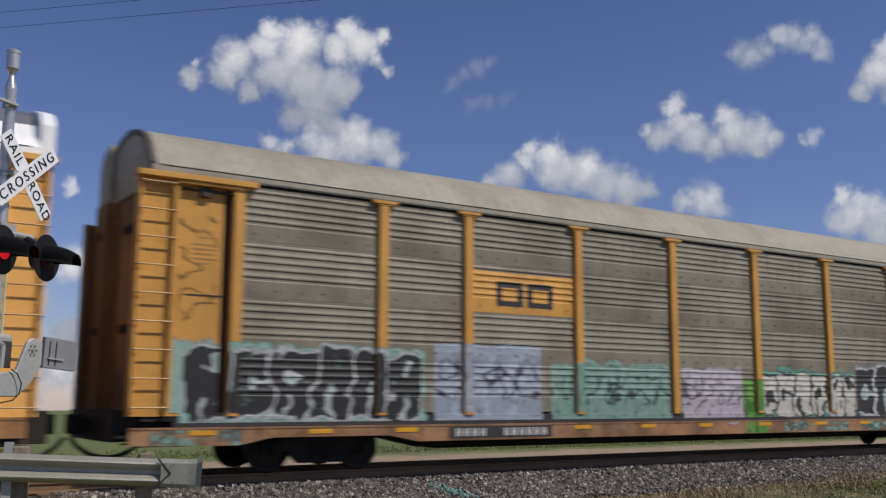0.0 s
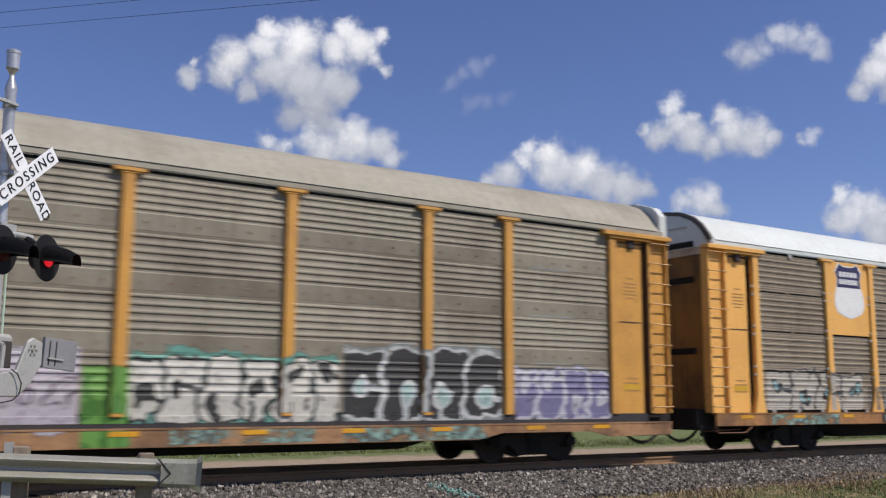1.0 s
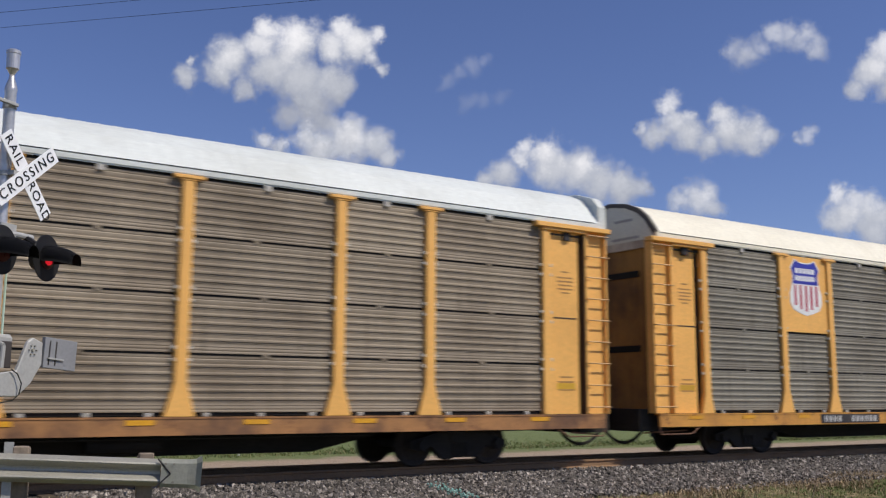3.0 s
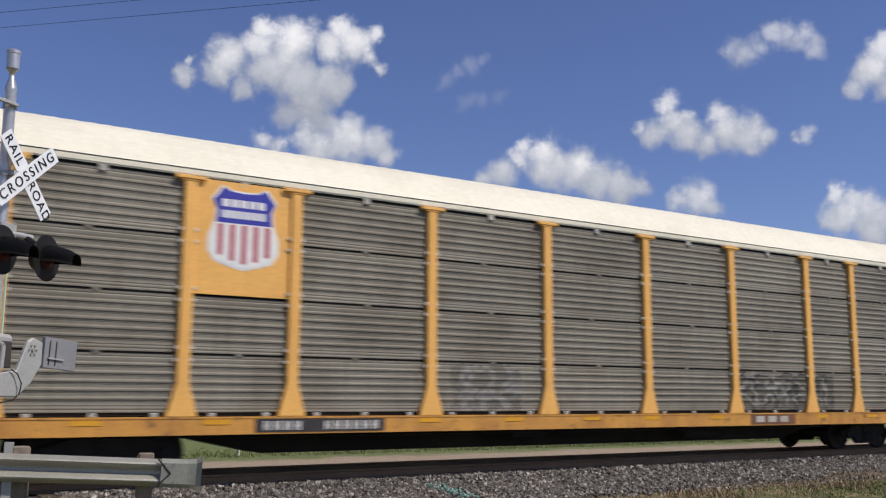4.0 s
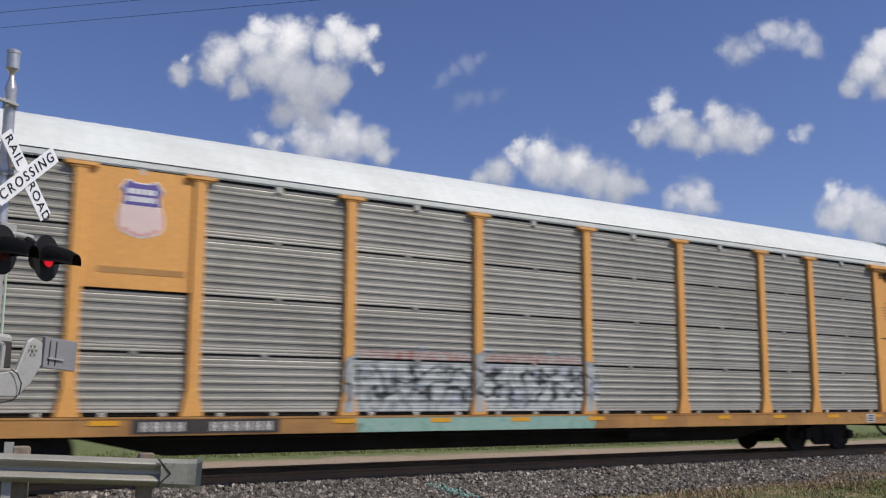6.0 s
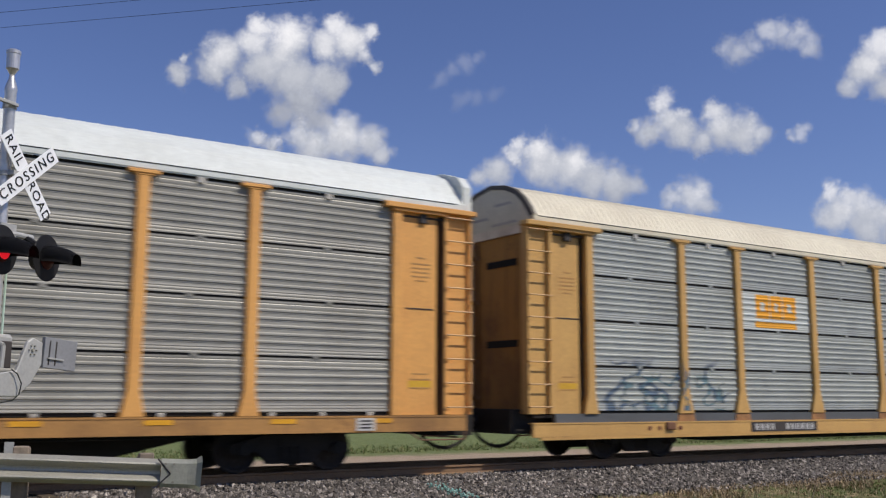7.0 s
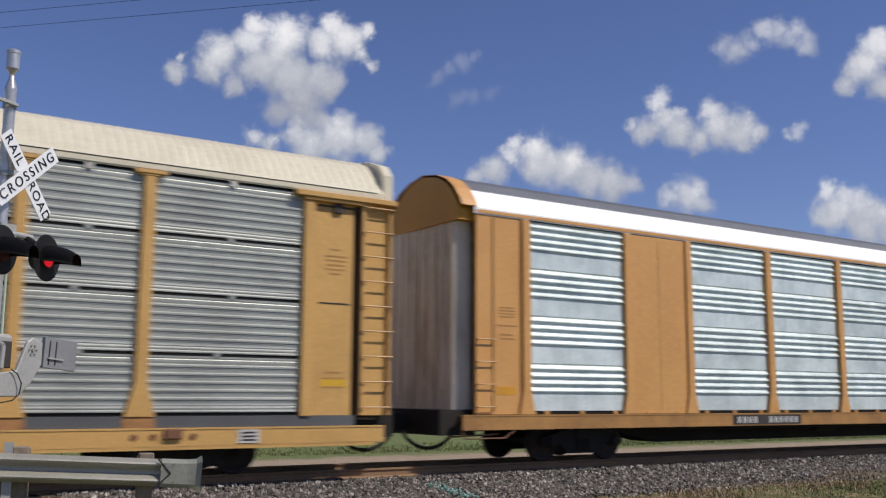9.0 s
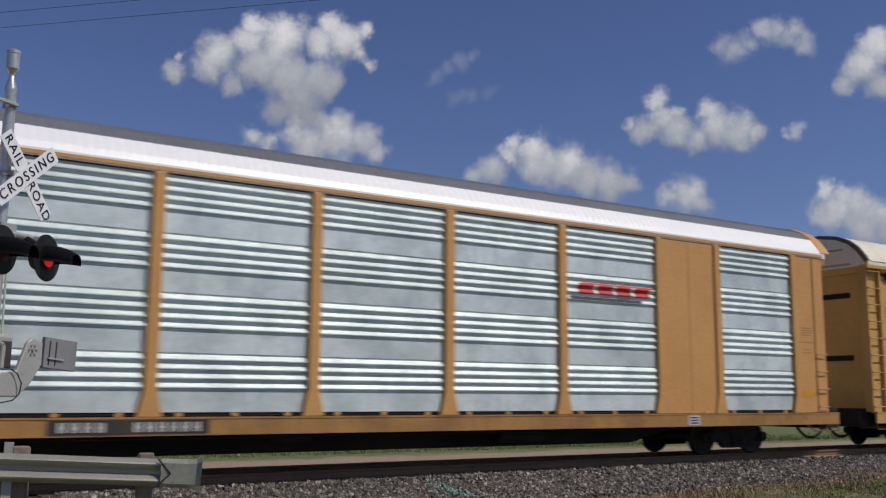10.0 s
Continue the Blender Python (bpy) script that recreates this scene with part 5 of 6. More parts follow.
bm = bmesh.new()
painted_skin(bm, "even", 0.055, 2, -7.04, -4.385, 0.0, 1.0)
band = part("logo_band", bm, M["pale_band"], silver, "pale grey painted band across the ribs")
for a, b in ((-6.46, -5.96), (-5.92, -5.47), (-5.43, -4.93)):
    ring_mark("even", 0.055, a, b, 0.30, 0.94, 0.17, 0.20, M["amber"], band, "amber logo block", 0.008)
bm = bmesh.new()
painted_skin(bm, "even", 0.055, 2, -6.50, -4.92, 0.06, 0.22, 0.008)
part("logo_block", bm, M["amber"], band, "amber logo bar")
for a, b, lo, hi, c in ((4.85, 7.04, 0.75, 0.80, "red_f"), (4.75, 5.20, 0.55, 0.78, "red_f"), (5.30, 5.75, 0.55, 0.78, "red_f"), (5.85, 6.30, 0.55, 0.78, "red_f"), (6.40, 6.85, 0.55, 0.78, "red_f"), (4.50, 6.60, 0.42, 0.50, "dark_paint")):
    bm = bmesh.new()
    painted_skin(bm, "broad", 0.004, 2, a, b, lo, hi, 0.006)
    part("logo_swoosh", bm, M[c], modern, "slim logo stripe")

for car, key, a, b, z1, st, gp, lab in (
        (dusty, "mint_plain", -13.25, -7.9, 2.30, "grouped", 0.006, "mint green spray paint background"),
        (dusty, "mint_black", -12.75, -8.1, 2.12, "grouped", 0.006, "black letters on mint spray paint"),
        (dusty, "pale_blue", -8.0, -5.2, 2.24, "grouped", 0.006, "pale blue spray paint"),
        (dusty, "mint", -5.15, -1.5, 1.94, "grouped", 0.006, "sea-green spray paint"),
        (dusty, "lilac", -1.3, 0.95, 1.93, "grouped", 0.006, "lilac spray paint"),
        (dusty, "lime", 0.8, 1.75, 2.0, "grouped", 0.006, "lime green spray paint"),
        (dusty, "cream", 1.5, 5.4, 1.97, "grouped", 0.006, "cream letters with black outlines"),
        (dusty, "grey", 5.3, 9.0, 2.20, "grouped", 0.006, "grey and white sprayed letters"),
        (dusty, "purple", 9.15, 11.9, 1.86, "grouped", 0.006, "purple sprayed letters"),
        (brown, "tan", -11.7, -7.6, 2.00, "even", 0.042, "tan sprayed letters with black lines"),
        (brown, "pink", -3.9, -0.7, 1.95, "even", 0.042, "pink sprayed letters"),
        (cream, "smoke", 4.2, 8.2, 1.90, "even", 0.042, "black and grey sprayed letters"),
        (cream, "scratch", -3.9, -2.0, 1.90, "even", 0.042, "faint white sprayed scrawl"),
        (brown, "scratch", -7.6, -6.2, 1.55, "even", 0.042, "faint white sprayed scrawl"),
        (faded, "ice", -4.30, 1.85, 2.10, "even", 0.042, "ice-blue sprayed letters"),
        (silver, "blue_line", -11.8, -7.3, 2.15, "even", 0.055, "thin blue sprayed lines"),
        (silver, "teal_line", -11.2, -7.6, 1.85, "even", 0.055, "thin teal sprayed lines")):
    graffiti(car, car in (dusty, faded) and key not in ("mint", "mint_black", "mint_plain", "ice", "cream", "purple", "grey"), G[key], a, b, z1, st, gp, lab, 0.003 if key in ("mint_black", "teal_line") else 0.0)


# paint that runs over the sill, and the painted band at the newest car's roof ends
def sill_spray(car, key, x0, x1, z0, z1, label, y=-1.539, u1=0.3):
    bm = bmesh.new()
    uv = bm.loops.layers.uv.verify()
    f = bm.faces.new([bm.verts.new(p) for p in ((x0, y, z0), (x1, y, z0), (x1, y, z1), (x0, y, z1))])
    for l, c in zip(f.loops, ((0, 0), (1, 0), (1, u1), (0, u1))):
        l[uv].uv = c
    part("graffiti", bm, G[key], car, label)


sill_spray(faded, "mint_plain", -4.35, 1.8, 0.585, 0.84, "mint green paint on the sill")
sill_spray(dusty, "mint_mist", -13.3, -11.7, 0.415, 0.665, "mint green paint on the sill")
sill_spray(dusty, "mint_mist", 2.2, 4.9, 0.43, 0.665, "mint green paint on the sill")
sill_spray(dusty, "mint_mist", 5.3, 8.6, 0.415, 0.665, "mint green paint on the sill")
sill_spray(brown, "mint_mist", -11.6, -8.8, 0.585, 0.84, "pale paint run down over the sill")
sill_spray(brown, "pink", -3.6, -0.9, 0.585, 0.84, "pink paint run down over the sill", u1=0.8)
sill_spray(dusty, "olive_line", -12.95, -12.22, 2.35, 4.2, "dark sprayed scrawl on the corner panel", -1.427, 0.78)
for a, b in ((-4.05, -1.60), (-1.25, 1.25)):
    bm = bmesh.new()
    uv = bm.loops.layers.uv.verify()
    painted_skin(bm, "even", 0.042, 1, a, b, 0.0, 0.17, 0.006)
    for face in bm.faces:
        for l in face.loops:
            l[uv].uv = (0.5, 0.4)
    part("graffiti", bm, G["brick"], faded, "brick-red sprayed band")
for s in (-1, 1):
    bm = bmesh.new()
    rings = [[bm.verts.new((s * x, y * 1.008, z + 0.022)) for y, z in ROOF[1:-1]] for x in (13.50, 13.12)]
    for i in range(len(ROOF) - 3):
        bm.faces.new((rings[0][i], rings[1][i], rings[1][i + 1], rings[0][i + 1]))
    bmesh.ops.recalc_face_normals(bm, faces=bm.faces[:])
    bmesh.ops.solidify(bm, geom=bm.faces[:], thickness=0.008)
    part("roof_band", bm, M["orange_f"], modern, "orange painted roof end band")

for x in (-10.25, -9.95, -9.3, 9.0, 9.3, 9.95):
    bm = bmesh.new()
    rod(bm, (x, -1.53, 0.56), (x, -1.548, 0.56), 0.05, 12)
    part("marker_disc", bm, M["red_lens"], silver, "dark red round marker")
for s in (-1, 1):
    bm = bmesh.new()
    box(bm, s * 9.62 - 0.15, s * 9.62 + 0.15, -1.60, -1.53, 0.52, 0.69)
    part("jacking_pad", bm, M["rust"], silver, "rusty jacking bracket", bevel=0.02)
for car, x, dz in ((silver, 10.9, -0.17), (modern, 8.1, 0.0), (faded, 11.3, 0.0)):
    bm = bmesh.new()
    box(bm, x - 0.19, x + 0.19, -1.548, -1.535, 0.61 + dz, 0.83 + dz)
    card = part("placard", bm, M["white_paint"], car, "white data placard")
    for k in range(3):
        bm = bmesh.new()
        box(bm, x - 0.13, x + 0.13, -1.552, -1.548, 0.645 + dz + 0.06 * k, 0.675 + dz + 0.06 * k)
        part("placard_line", bm, M["dark_paint"], card)
bm = bmesh.new()
box(bm, 4.75, 6.42, -1.539, -1.535, 0.60, 0.855)
part("mark_plate", bm, M["rust"], cream, "rusty patch under the painted bars")
for k in range(3):
    bm = bmesh.new()
    box(bm, 4.95 + 0.44 * k, 5.25 + 0.44 * k, -1.543, -1.539, 0.66, 0.80)
    part("mark_bar", bm, M["clip"], cream, "worn white painted bar")


# ---- clouds ----
FORWARD = (AIM - EYE).normalized()
TILT = look(EYE, AIM, ROLL).to_3x3()
RIGHT, UP = TILT.col[0].copy(), TILT.col[1].copy()
DEPTH = 2400.0
UNIT = DEPTH / 1719.0
CLOUDS = []


def cloud_material(name, blobs, density, seed):
    """White vapour: a soft union of puffs, frayed by noise at several sizes."""
    m, nt, sh, vec = blank(name)
    nt.nodes.remove(sh)
    w1 = nt.nodes.new("ShaderNodeTexNoise")
    w1.inputs["Scale"].default_value, w1.inputs["Detail"].default_value, w1.inputs["Roughness"].default_value = 0.016, 8.0, 0.62
    nt.links.new(stretched(nt, vec, 1, 1, 1, (seed * 97.0, 0, 0)), w1.inputs["Vector"])
    off = nt.nodes.new("ShaderNodeVectorMath")
    off.operation = "MULTIPLY_ADD"
    nt.links.new(w1.outputs["Color"], off.inputs[0])
    off.inputs[1].default_value = (80.0, 80.0, 20.0)
    nt.links.new(vec, off.inputs[2])
    moved = nt.nodes.new("ShaderNodeVectorMath")
    moved.operation = "SUBTRACT"
    nt.links.new(off.outputs[0], moved.inputs[0])
    moved.inputs[1].default_value = (40.0, 40.0, 10.0)
    field = None
    for x, y, r in blobs:
        d = nt.nodes.new("ShaderNodeVectorMath")
        d.operation = "DISTANCE"
        nt.links.new(moved.outputs[0], d.inputs[0])
        d.inputs[1].default_value = (x, y, 0.0)
        f = calc(nt, "SUBTRACT", 1.0, calc(nt, "DIVIDE", d.outputs["Value"], r))
        if field is None:
            field = f
        else:
            s = nt.nodes.new("ShaderNodeMath")
            s.operation = "SMOOTH_MAX"
            nt.links.new(field, s.inputs[0])
            nt.links.new(f, s.inputs[1])
            s.inputs[2].default_value = 0.22
            field = s.outputs[0]
    frayed = noise_node(nt, stretched(nt, vec, 1, 1, 1, (0, seed * 31.0, 0)), 0.022, 9.0, 0.62)
    dens = calc(nt, "ADD", field, calc(nt, "MULTIPLY", calc(nt, "SUBTRACT", frayed, 0.5), 1.15))
    alpha = calc(nt, "MULTIPLY", stepped(nt, dens, 0.0, 0.78), density)
    billow = noise_node(nt, stretched(nt, vec, 1, 1, 1.5, (seed * 13.0, 0, 0)), 0.016, 5.0, 0.55)
    height = calc(nt, "ADD", calc(nt, "MULTIPLY", dens, 1.0), calc(nt, "MULTIPLY", billow, 1.6))
    sep = nt.nodes.new("ShaderNodeSeparateXYZ")
    nt.links.new(vec, sep.inputs[0])
    # Sunlit tops and grey undersides are put into the glowing colour by height.
    lift = calc(nt, "DIVIDE", sep.outputs["Y"], 260.0)
    tone = calc(nt, "ADD", calc(nt, "MULTIPLY", height, 0.42), lift)
    glow = nt.nodes.new("ShaderNodeEmission")
    nt.links.new(ramp_nodes(nt, tone, [(0.20, (0.40, 0.43, 0.49)), (0.58, (0.55, 0.58, 0.63)), (0.95, (0.95, 0.955, 0.96))]), glow.inputs["Color"])
    clear = nt.nodes.new("ShaderNodeBsdfTransparent")
    mix = nt.nodes.new("ShaderNodeMixShader")
    nt.links.new(alpha, mix.inputs[0])
    nt.links.new(clear.outputs[0], mix.inputs[1])
    nt.links.new(glow.outputs[0], mix.inputs[2])
    nt.links.new(mix.outputs[0], nt.nodes["Material Output"].inputs["Surface"])
    return m


def build_cloud(puffs, density, label):
    """A drifting cloud: layers of vapour one behind the other. Puffs: across, up, radius, in thousandths of the view's reach."""
    cx = sum(p[0] for p in puffs) / len(puffs)
    cy = sum(p[1] for p in puffs) / len(puffs)
    local = [((x - cx) * UNIT, -(y - cy) * UNIT, r * UNIT * 1.04) for x, y, r in puffs]
    x0 = min(x - r for x, y, r in local) - 45
    x1 = max(x + r for x, y, r in local) + 45
    y0 = min(y - r for x, y, r in local) - 45
    y1 = max(y + r for x, y, r in local) + 45
    n = len(CLOUDS)
    vapour = cloud_material("white_vapour", local, density, n + 1.0)
    ob = new("cloud")
    tagged(ob, label, "cloud", "fair-weather clouds", "backdrop")
    for z in (-24.0, 0.0, 24.0):
        bm = bmesh.new()
        nx, ny = 6, 4
        g = [[bm.verts.new((x0 + (x1 - x0) * i / nx, y0 + (y1 - y0) * j / ny, z - 8 * ((i / nx - .5) ** 2 + (j / ny - .5) ** 2))) for j in range(ny + 1)] for i in range(nx + 1)]
        for i in range(nx):
            for j in range(ny):
                bm.faces.new((g[i][j], g[i + 1][j], g[i + 1][j + 1], g[i][j + 1]))
        part("vapour_layer", bm, vapour, ob)
    base = EYE + FORWARD * DEPTH + RIGHT * ((cx - 784) * UNIT) + UP * ((441 - cy) * UNIT)
    ob.matrix_world = Matrix.Translation(base) @ TILT.to_4x4()
    CLOUDS.append((ob, base))


build_cloud([(338, 136, 29), (351, 107, 16), (416, 107, 44), (396, 132, 34), (441, 161, 26), (478, 58, 29), (470, 83, 38), (534, 74, 48), (519, 107, 44), (490, 128, 50), (544, 148, 56), (560, 190, 50), (519, 206, 34), (602, 153, 44), (585, 218, 31), (614, 58, 31), (597, 87, 38), (639, 83, 44), (672, 66, 24), (663, 107, 24), (682, 128, 18)], 0.75, "large ragged white cumulus cloud in blue sky")
build_cloud([(474, 253, 25), (507, 266, 25), (552, 249, 32), (577, 268, 45), (626, 255, 52), (676, 260, 39), (696, 280, 29)], 0.75, "soft grey-white cloud low over the train")
build_cloud([(868, 112, 18), (845, 124, 25), (820, 136, 20), (800, 148, 20), (838, 188, 22), (862, 184, 22), (895, 176, 22)], 0.12, "thin wispy scrap of cloud")
build_cloud([(938, 266, 24), (930, 287, 26), (976, 278, 38), (988, 301, 51), (1029, 307, 51), (1070, 325, 48), (1111, 336, 44), (1140, 336, 30), (900, 313, 34), (877, 319, 26)], 0.72, "white cumulus cloud above the horizon haze")
build_cloud([(1193, 190, 29), (1204, 220, 36), (1169, 243, 33), (1146, 234, 18), (1228, 243, 39), (1228, 211, 20), (1286, 208, 29), (1298, 237, 39), (1333, 243, 46), (1368, 249, 26), (1263, 260, 33), (1339, 266, 26)], 0.7, "broken white cumulus cloud with two heads")
build_cloud([(1438, 242, 21), (1421, 246, 12)], 0.5, "tiny puff of white cloud")
build_cloud([(1234, 348, 32), (1251, 360, 40), (1210, 360, 28), (1269, 372, 28)], 0.6, "small rounded white cloud")
build_cloud([(1306, 92, 27), (1332, 102, 30), (1356, 84, 25), (1380, 68, 27), (1404, 64, 27), (1430, 70, 28), (1454, 88, 28), (1322, 114, 20)], 0.42, "thin curved white cloud")
build_cloud([(1552, 130, 42), (1580, 95, 42), (1525, 160, 28), (1590, 160, 40)], 0.65, "white cloud partly out of view")
build_cloud([(1491, 351, 24), (1520, 360, 29), (1503, 383, 44), (1544, 377, 37), (1573, 389, 44), (1485, 395, 29), (1555, 412, 44), (1608, 412, 52)], 0.68, "white cumulus cloud behind the train's far end")
build_cloud([(130, 470, 45), (118, 590, 40), (40, 520, 60), (125, 330, 22), (60, 640, 50)], 0.6, "white cloud low on the horizon")

build_cloud([(40, 680, 55), (110, 655, 40), (165, 690, 48), (240, 665, 42), (300, 690, 46), (370, 675, 40), (430, 695, 44)], 0.6, "pale hazy cloud bank along the horizon")


# ---- crossing signal ----
FACE = Vector((0.60, -0.80, 0)).normalized()     # the way the signal faces
SIDE = Vector((0.80, 0.60, 0)).normalized()
GROW = 1.435                                      # drawn at a small size first, then enlarged about the eye's height
MAST = Vector((1.995, 13.06, 1.203 * (1 - GROW)))
TURN = math.atan2(FACE.y, FACE.x) + math.pi / 2   # local -y looks along FACE, local x along SIDE


def glowing(name, color, strength):
    m, nt, sh, vec = blank(name)
    sh.inputs["Base Color"].default_value = (*color, 1)
    sh.inputs["Emission Color"].default_value = (*color, 1)
    sh.inputs["Emission Strength"].default_value = strength
    return m


M["lamp_black"] = surface("matt_black_lamp_paint", (0.012, 0.012, 0.013), (0.03, 0.03, 0.03), 0.4, 0.5)
M["lens"] = surface("dark_red_lens", (0.055, 0.006, 0.008), (0.035, 0.004, 0.005), 0.4, 0.3)
M["lit"] = glowing("lit_red_lamp", (1.0, 0.012, 0.03), 0.55)
M["sign_white"] = surface("white_reflective_sheeting", (0.80, 0.81, 0.82), (0.72, 0.73, 0.74), 0.3, 0.4, spread=0.03, bump=0.02)
M["letter"] = surface("black_sign_letter", (0.010, 0.012, 0.013), (0.02, 0.02, 0.02), 0.3, 0.5)
M["cable"] = surface("black_cable", (0.015, 0.017, 0.015), (0.03, 0.03, 0.03), 0.3, 0.6)
M["green_cable"] = surface("pale_green_conduit", (0.42, 0.55, 0.45), (0.30, 0.40, 0.33), 0.4, 0.6)
BULBS = []


def lettering(text, size, parent, x, z, y, angle, spread):
    cu = bpy.data.curves.new("letters", "FONT")
    cu.body, cu.size, cu.align_x, cu.align_y, cu.extrude = text, size, "CENTER", "CENTER", 0.002
    cu.space_character = spread
    tmp = bpy.data.objects.new("letters", cu)
    scene.collection.objects.link(tmp)
    me = bpy.data.meshes.new_from_object(tmp.evaluated_get(bpy.context.evaluated_depsgraph_get()))
    bpy.data.objects.remove(tmp)
    me.materials.clear()
    me.materials.append(None)
    ob = hung("lettering", me, M["letter"], parent, "black capital letters")
    ob.matrix_local = Matrix.Translation((x, y, z)) @ Matrix.Rotation(angle, 4, "Y") @ Matrix.Rotation(radians(90), 4, "X")
    return ob


def build_signal():
    """Mast with bell, crossbuck, a pair of hooded flashing lamps and the gate machine."""
    s = new("crossing_signal")
    s.matrix_world = Matrix.Translation(MAST) @ Matrix.Rotation(TURN, 4, "Z") @ Matrix.Scale(GROW, 4)
    tagged(s, "silver crossing signal mast with crossbuck and flashing red lamps", "crossing signal")
    bm = bmesh.new()
    lathe(bm, [(0.095, -0.75), (0.095, -0.5), (0.052, -0.45), (0.050, 3.86), (0.054, 3.88), (0.054, 3.91), (0.026, 4.0), (0.020, 4.04)], (0, 0, 0), 20)
    part("mast", bm, M["mast"], s, "silver painted steel mast", smooth=True)
    bm = bmesh.new()
    lathe(bm, [(0.018, 4.03), (0.045, 4.08), (0.056, 4.09), (0.058, 4.225), (0.063, 4.23), (0.063, 4.255), (0.05, 4.265)], (0, 0, 0), 20)
    part("bell", bm, M["mast"], s, "cylindrical grey warning bell")
    bm = bmesh.new()
    box(bm, -0.5, 0.02, -0.085, -0.055, 3.735, 3.765)
    rod(bm, (0, 0, 3.72), (0, 0, 3.78), 0.060, 16)
    part("bracket", bm, M["alu"], s, bevel=0.004)
    # crossbuck boards
    for name, ang, y, words in (("crossbuck_board", radians(50), -0.125, (("RAIL", -0.255), ("ROAD", 0.262))), ("crossbuck_board", radians(-40), -0.140, (("CROSSING", 0.0),))):
        bm = bmesh.new()
        box(bm, -0.425, 0.425, -0.003, 0.003, -0.075, 0.075)
        b = part(name, bm, M["sign_white"], s, "white reflective sign board")
        b.matrix_local = Matrix.Translation((0.12, y, 3.13)) @ Matrix.Rotation(ang, 4, "Y")
        for w, x in words:
            lettering(w, 0.128, b, x, 0.0, -0.006, 0.0, 1.35 if w == "CROSSING" else 1.15)
    bm = bmesh.new()
    for z in (3.13,):
        rod(bm, (0, 0, z - 0.02), (0, 0, z + 0.02), 0.072, 14)
        box(bm, -0.03, 0.13, -0.13, -0.05, z - 0.02, z + 0.02)
    part("sign_clamp", bm, M["alu"], s)
    # cross arm and lamps
    bm = bmesh.new()
    rod(bm, (-0.30, -0.07, 2.60), (0.30, -0.07, 2.60), 0.028, 10)
    box(bm, -0.09, 0.09, -0.09, 0.09, 2.54, 2.68)
    part("cross_arm", bm, M["alu"], s, "silver cross arm for the lamps")
    for x in (-0.258, 0.258):
        bm = bmesh.new()
        lathe(bm, [(0.03, 0.12), (0.10, 0.09), (0.125, 0.0), (0.125, -0.02)], (0, 0, 0), 18, "y")
        rod(bm, (0, 0.05, 0.10), (0, 0.19, 0.18), 0.03, 8)
        lathe(bm, [(0.205, -0.020), (0.210, -0.024), (0.205, -0.028), (0.12, -0.030)], (0, 0, 0), 32, "y")
        head = part("lamp_head", bm, M["lamp_black"], s, "black round lamp backing with hood")
        head.location = (x, -0.26, 2.405)
        head.rotation_euler = (0, 0, radians(10))
        bm = bmesh.new()
        n, rad = 14, 0.112
        rings = []
        for k in range(7):
            f = k / 6
            yy = -0.028 - 0.29 * f
            ring = []
            for i in range(n + 1):
                a = math.pi * (1.12 - 1.24 * i / n)
                r = rad * (1 - 0.34 * f * f)
                z = r * math.sin(a)
                ring.append((r * math.cos(a), yy, z - 0.045 * f * f))
            rings.append([bm.verts.new(p) for p in ring])
        for a, b in zip(rings, rings[1:]):
            for i in range(n):
                bm.faces.new((a[i], a[i + 1], b[i + 1], b[i]))
        bmesh.ops.solidify(bm, geom=bm.faces[:], thickness=0.006)
        part("hood", bm, M["lamp_black"], head, "black tunnel hood", smooth=True)
        bm = bmesh.new()
        lathe(bm, [(0.105, -0.031), (0.100, -0.040), (0.06, -0.050), (0.02, -0.054)], (0, 0, 0), 24, "y")
        part("lens", bm, M["lens"], head, "dark red round lens")
        bm = bmesh.new()
        lathe(bm, [(0.084, 0.0), (0.080, -0.012), (0.05, -0.022), (0.02, -0.026)], (0, 0, 0), 24, "y")
        bulb = part("bulb", bm, M["lit"], head, "glowing red lamp disc")
        BULBS.append((bulb, x > 0))
    # gate machine and its arm plates
    bm = bmesh.new()
    box(bm, -0.22, 0.10, -0.15, 0.06, 1.45, 1.72)
    part("gate_machine", bm, M["alu"], s, "grey cast gate machine housing", bevel=0.03)
    # Flat dark plate on the housing's face, drawn in place of its dark recess.
    bm = bmesh.new()
    box(bm, -0.14, 0.06, -0.165, -0.15, 1.43, 1.66)
    part("machine_cover", bm, M["dark_paint"], s, "dark plate standing for the recess in the machine housing", bevel=0.006)
    bm = bmesh.new()
    rod(bm, (-0.08, -0.19, 1.43), (-0.07, -0.19, 1.62), 0.022, 8)
    rod(bm, (-0.07, -0.19, 1.62), (-0.07, -0.15, 1.64), 0.022, 8)
    part("crank", bm, M["alu"], s)
    bm = bmesh.new()
    prism(bm, [(-0.20, 1.19), (0.05, 1.19), (0.20, 1.30), (0.32, 1.47), (0.32, 1.66), (0.20, 1.70), (0.14, 1.66), (0.03, 1.41), (-0.20, 1.38)], "y", -0.26, -0.22)
    part("arm_bracket", bm, M["alu"], s, "pale painted arm bracket", bevel=0.008)
    for k in range(7):
        a = k * math.pi / 3
        r = 0.042 if k < 6 else 0.0
        bm = bmesh.new()
        rod(bm, (0.195 + r * math.cos(a), -0.258, 1.59 + r * math.sin(a)), (0.195 + r * math.cos(a), -0.275, 1.59 + r * math.sin(a)), 0.007 if k < 6 else 0.015, 8)
        part("bolt", bm, M["steel"], s)
    bm = bmesh.new()
    box(bm, 0.0, 0.41, -0.02, 0.02, -0.14, 0.13)
    plate = part("counterweight", bm, M["plate_grey"], s, "grey steel counterweight plate", bevel=0.003)
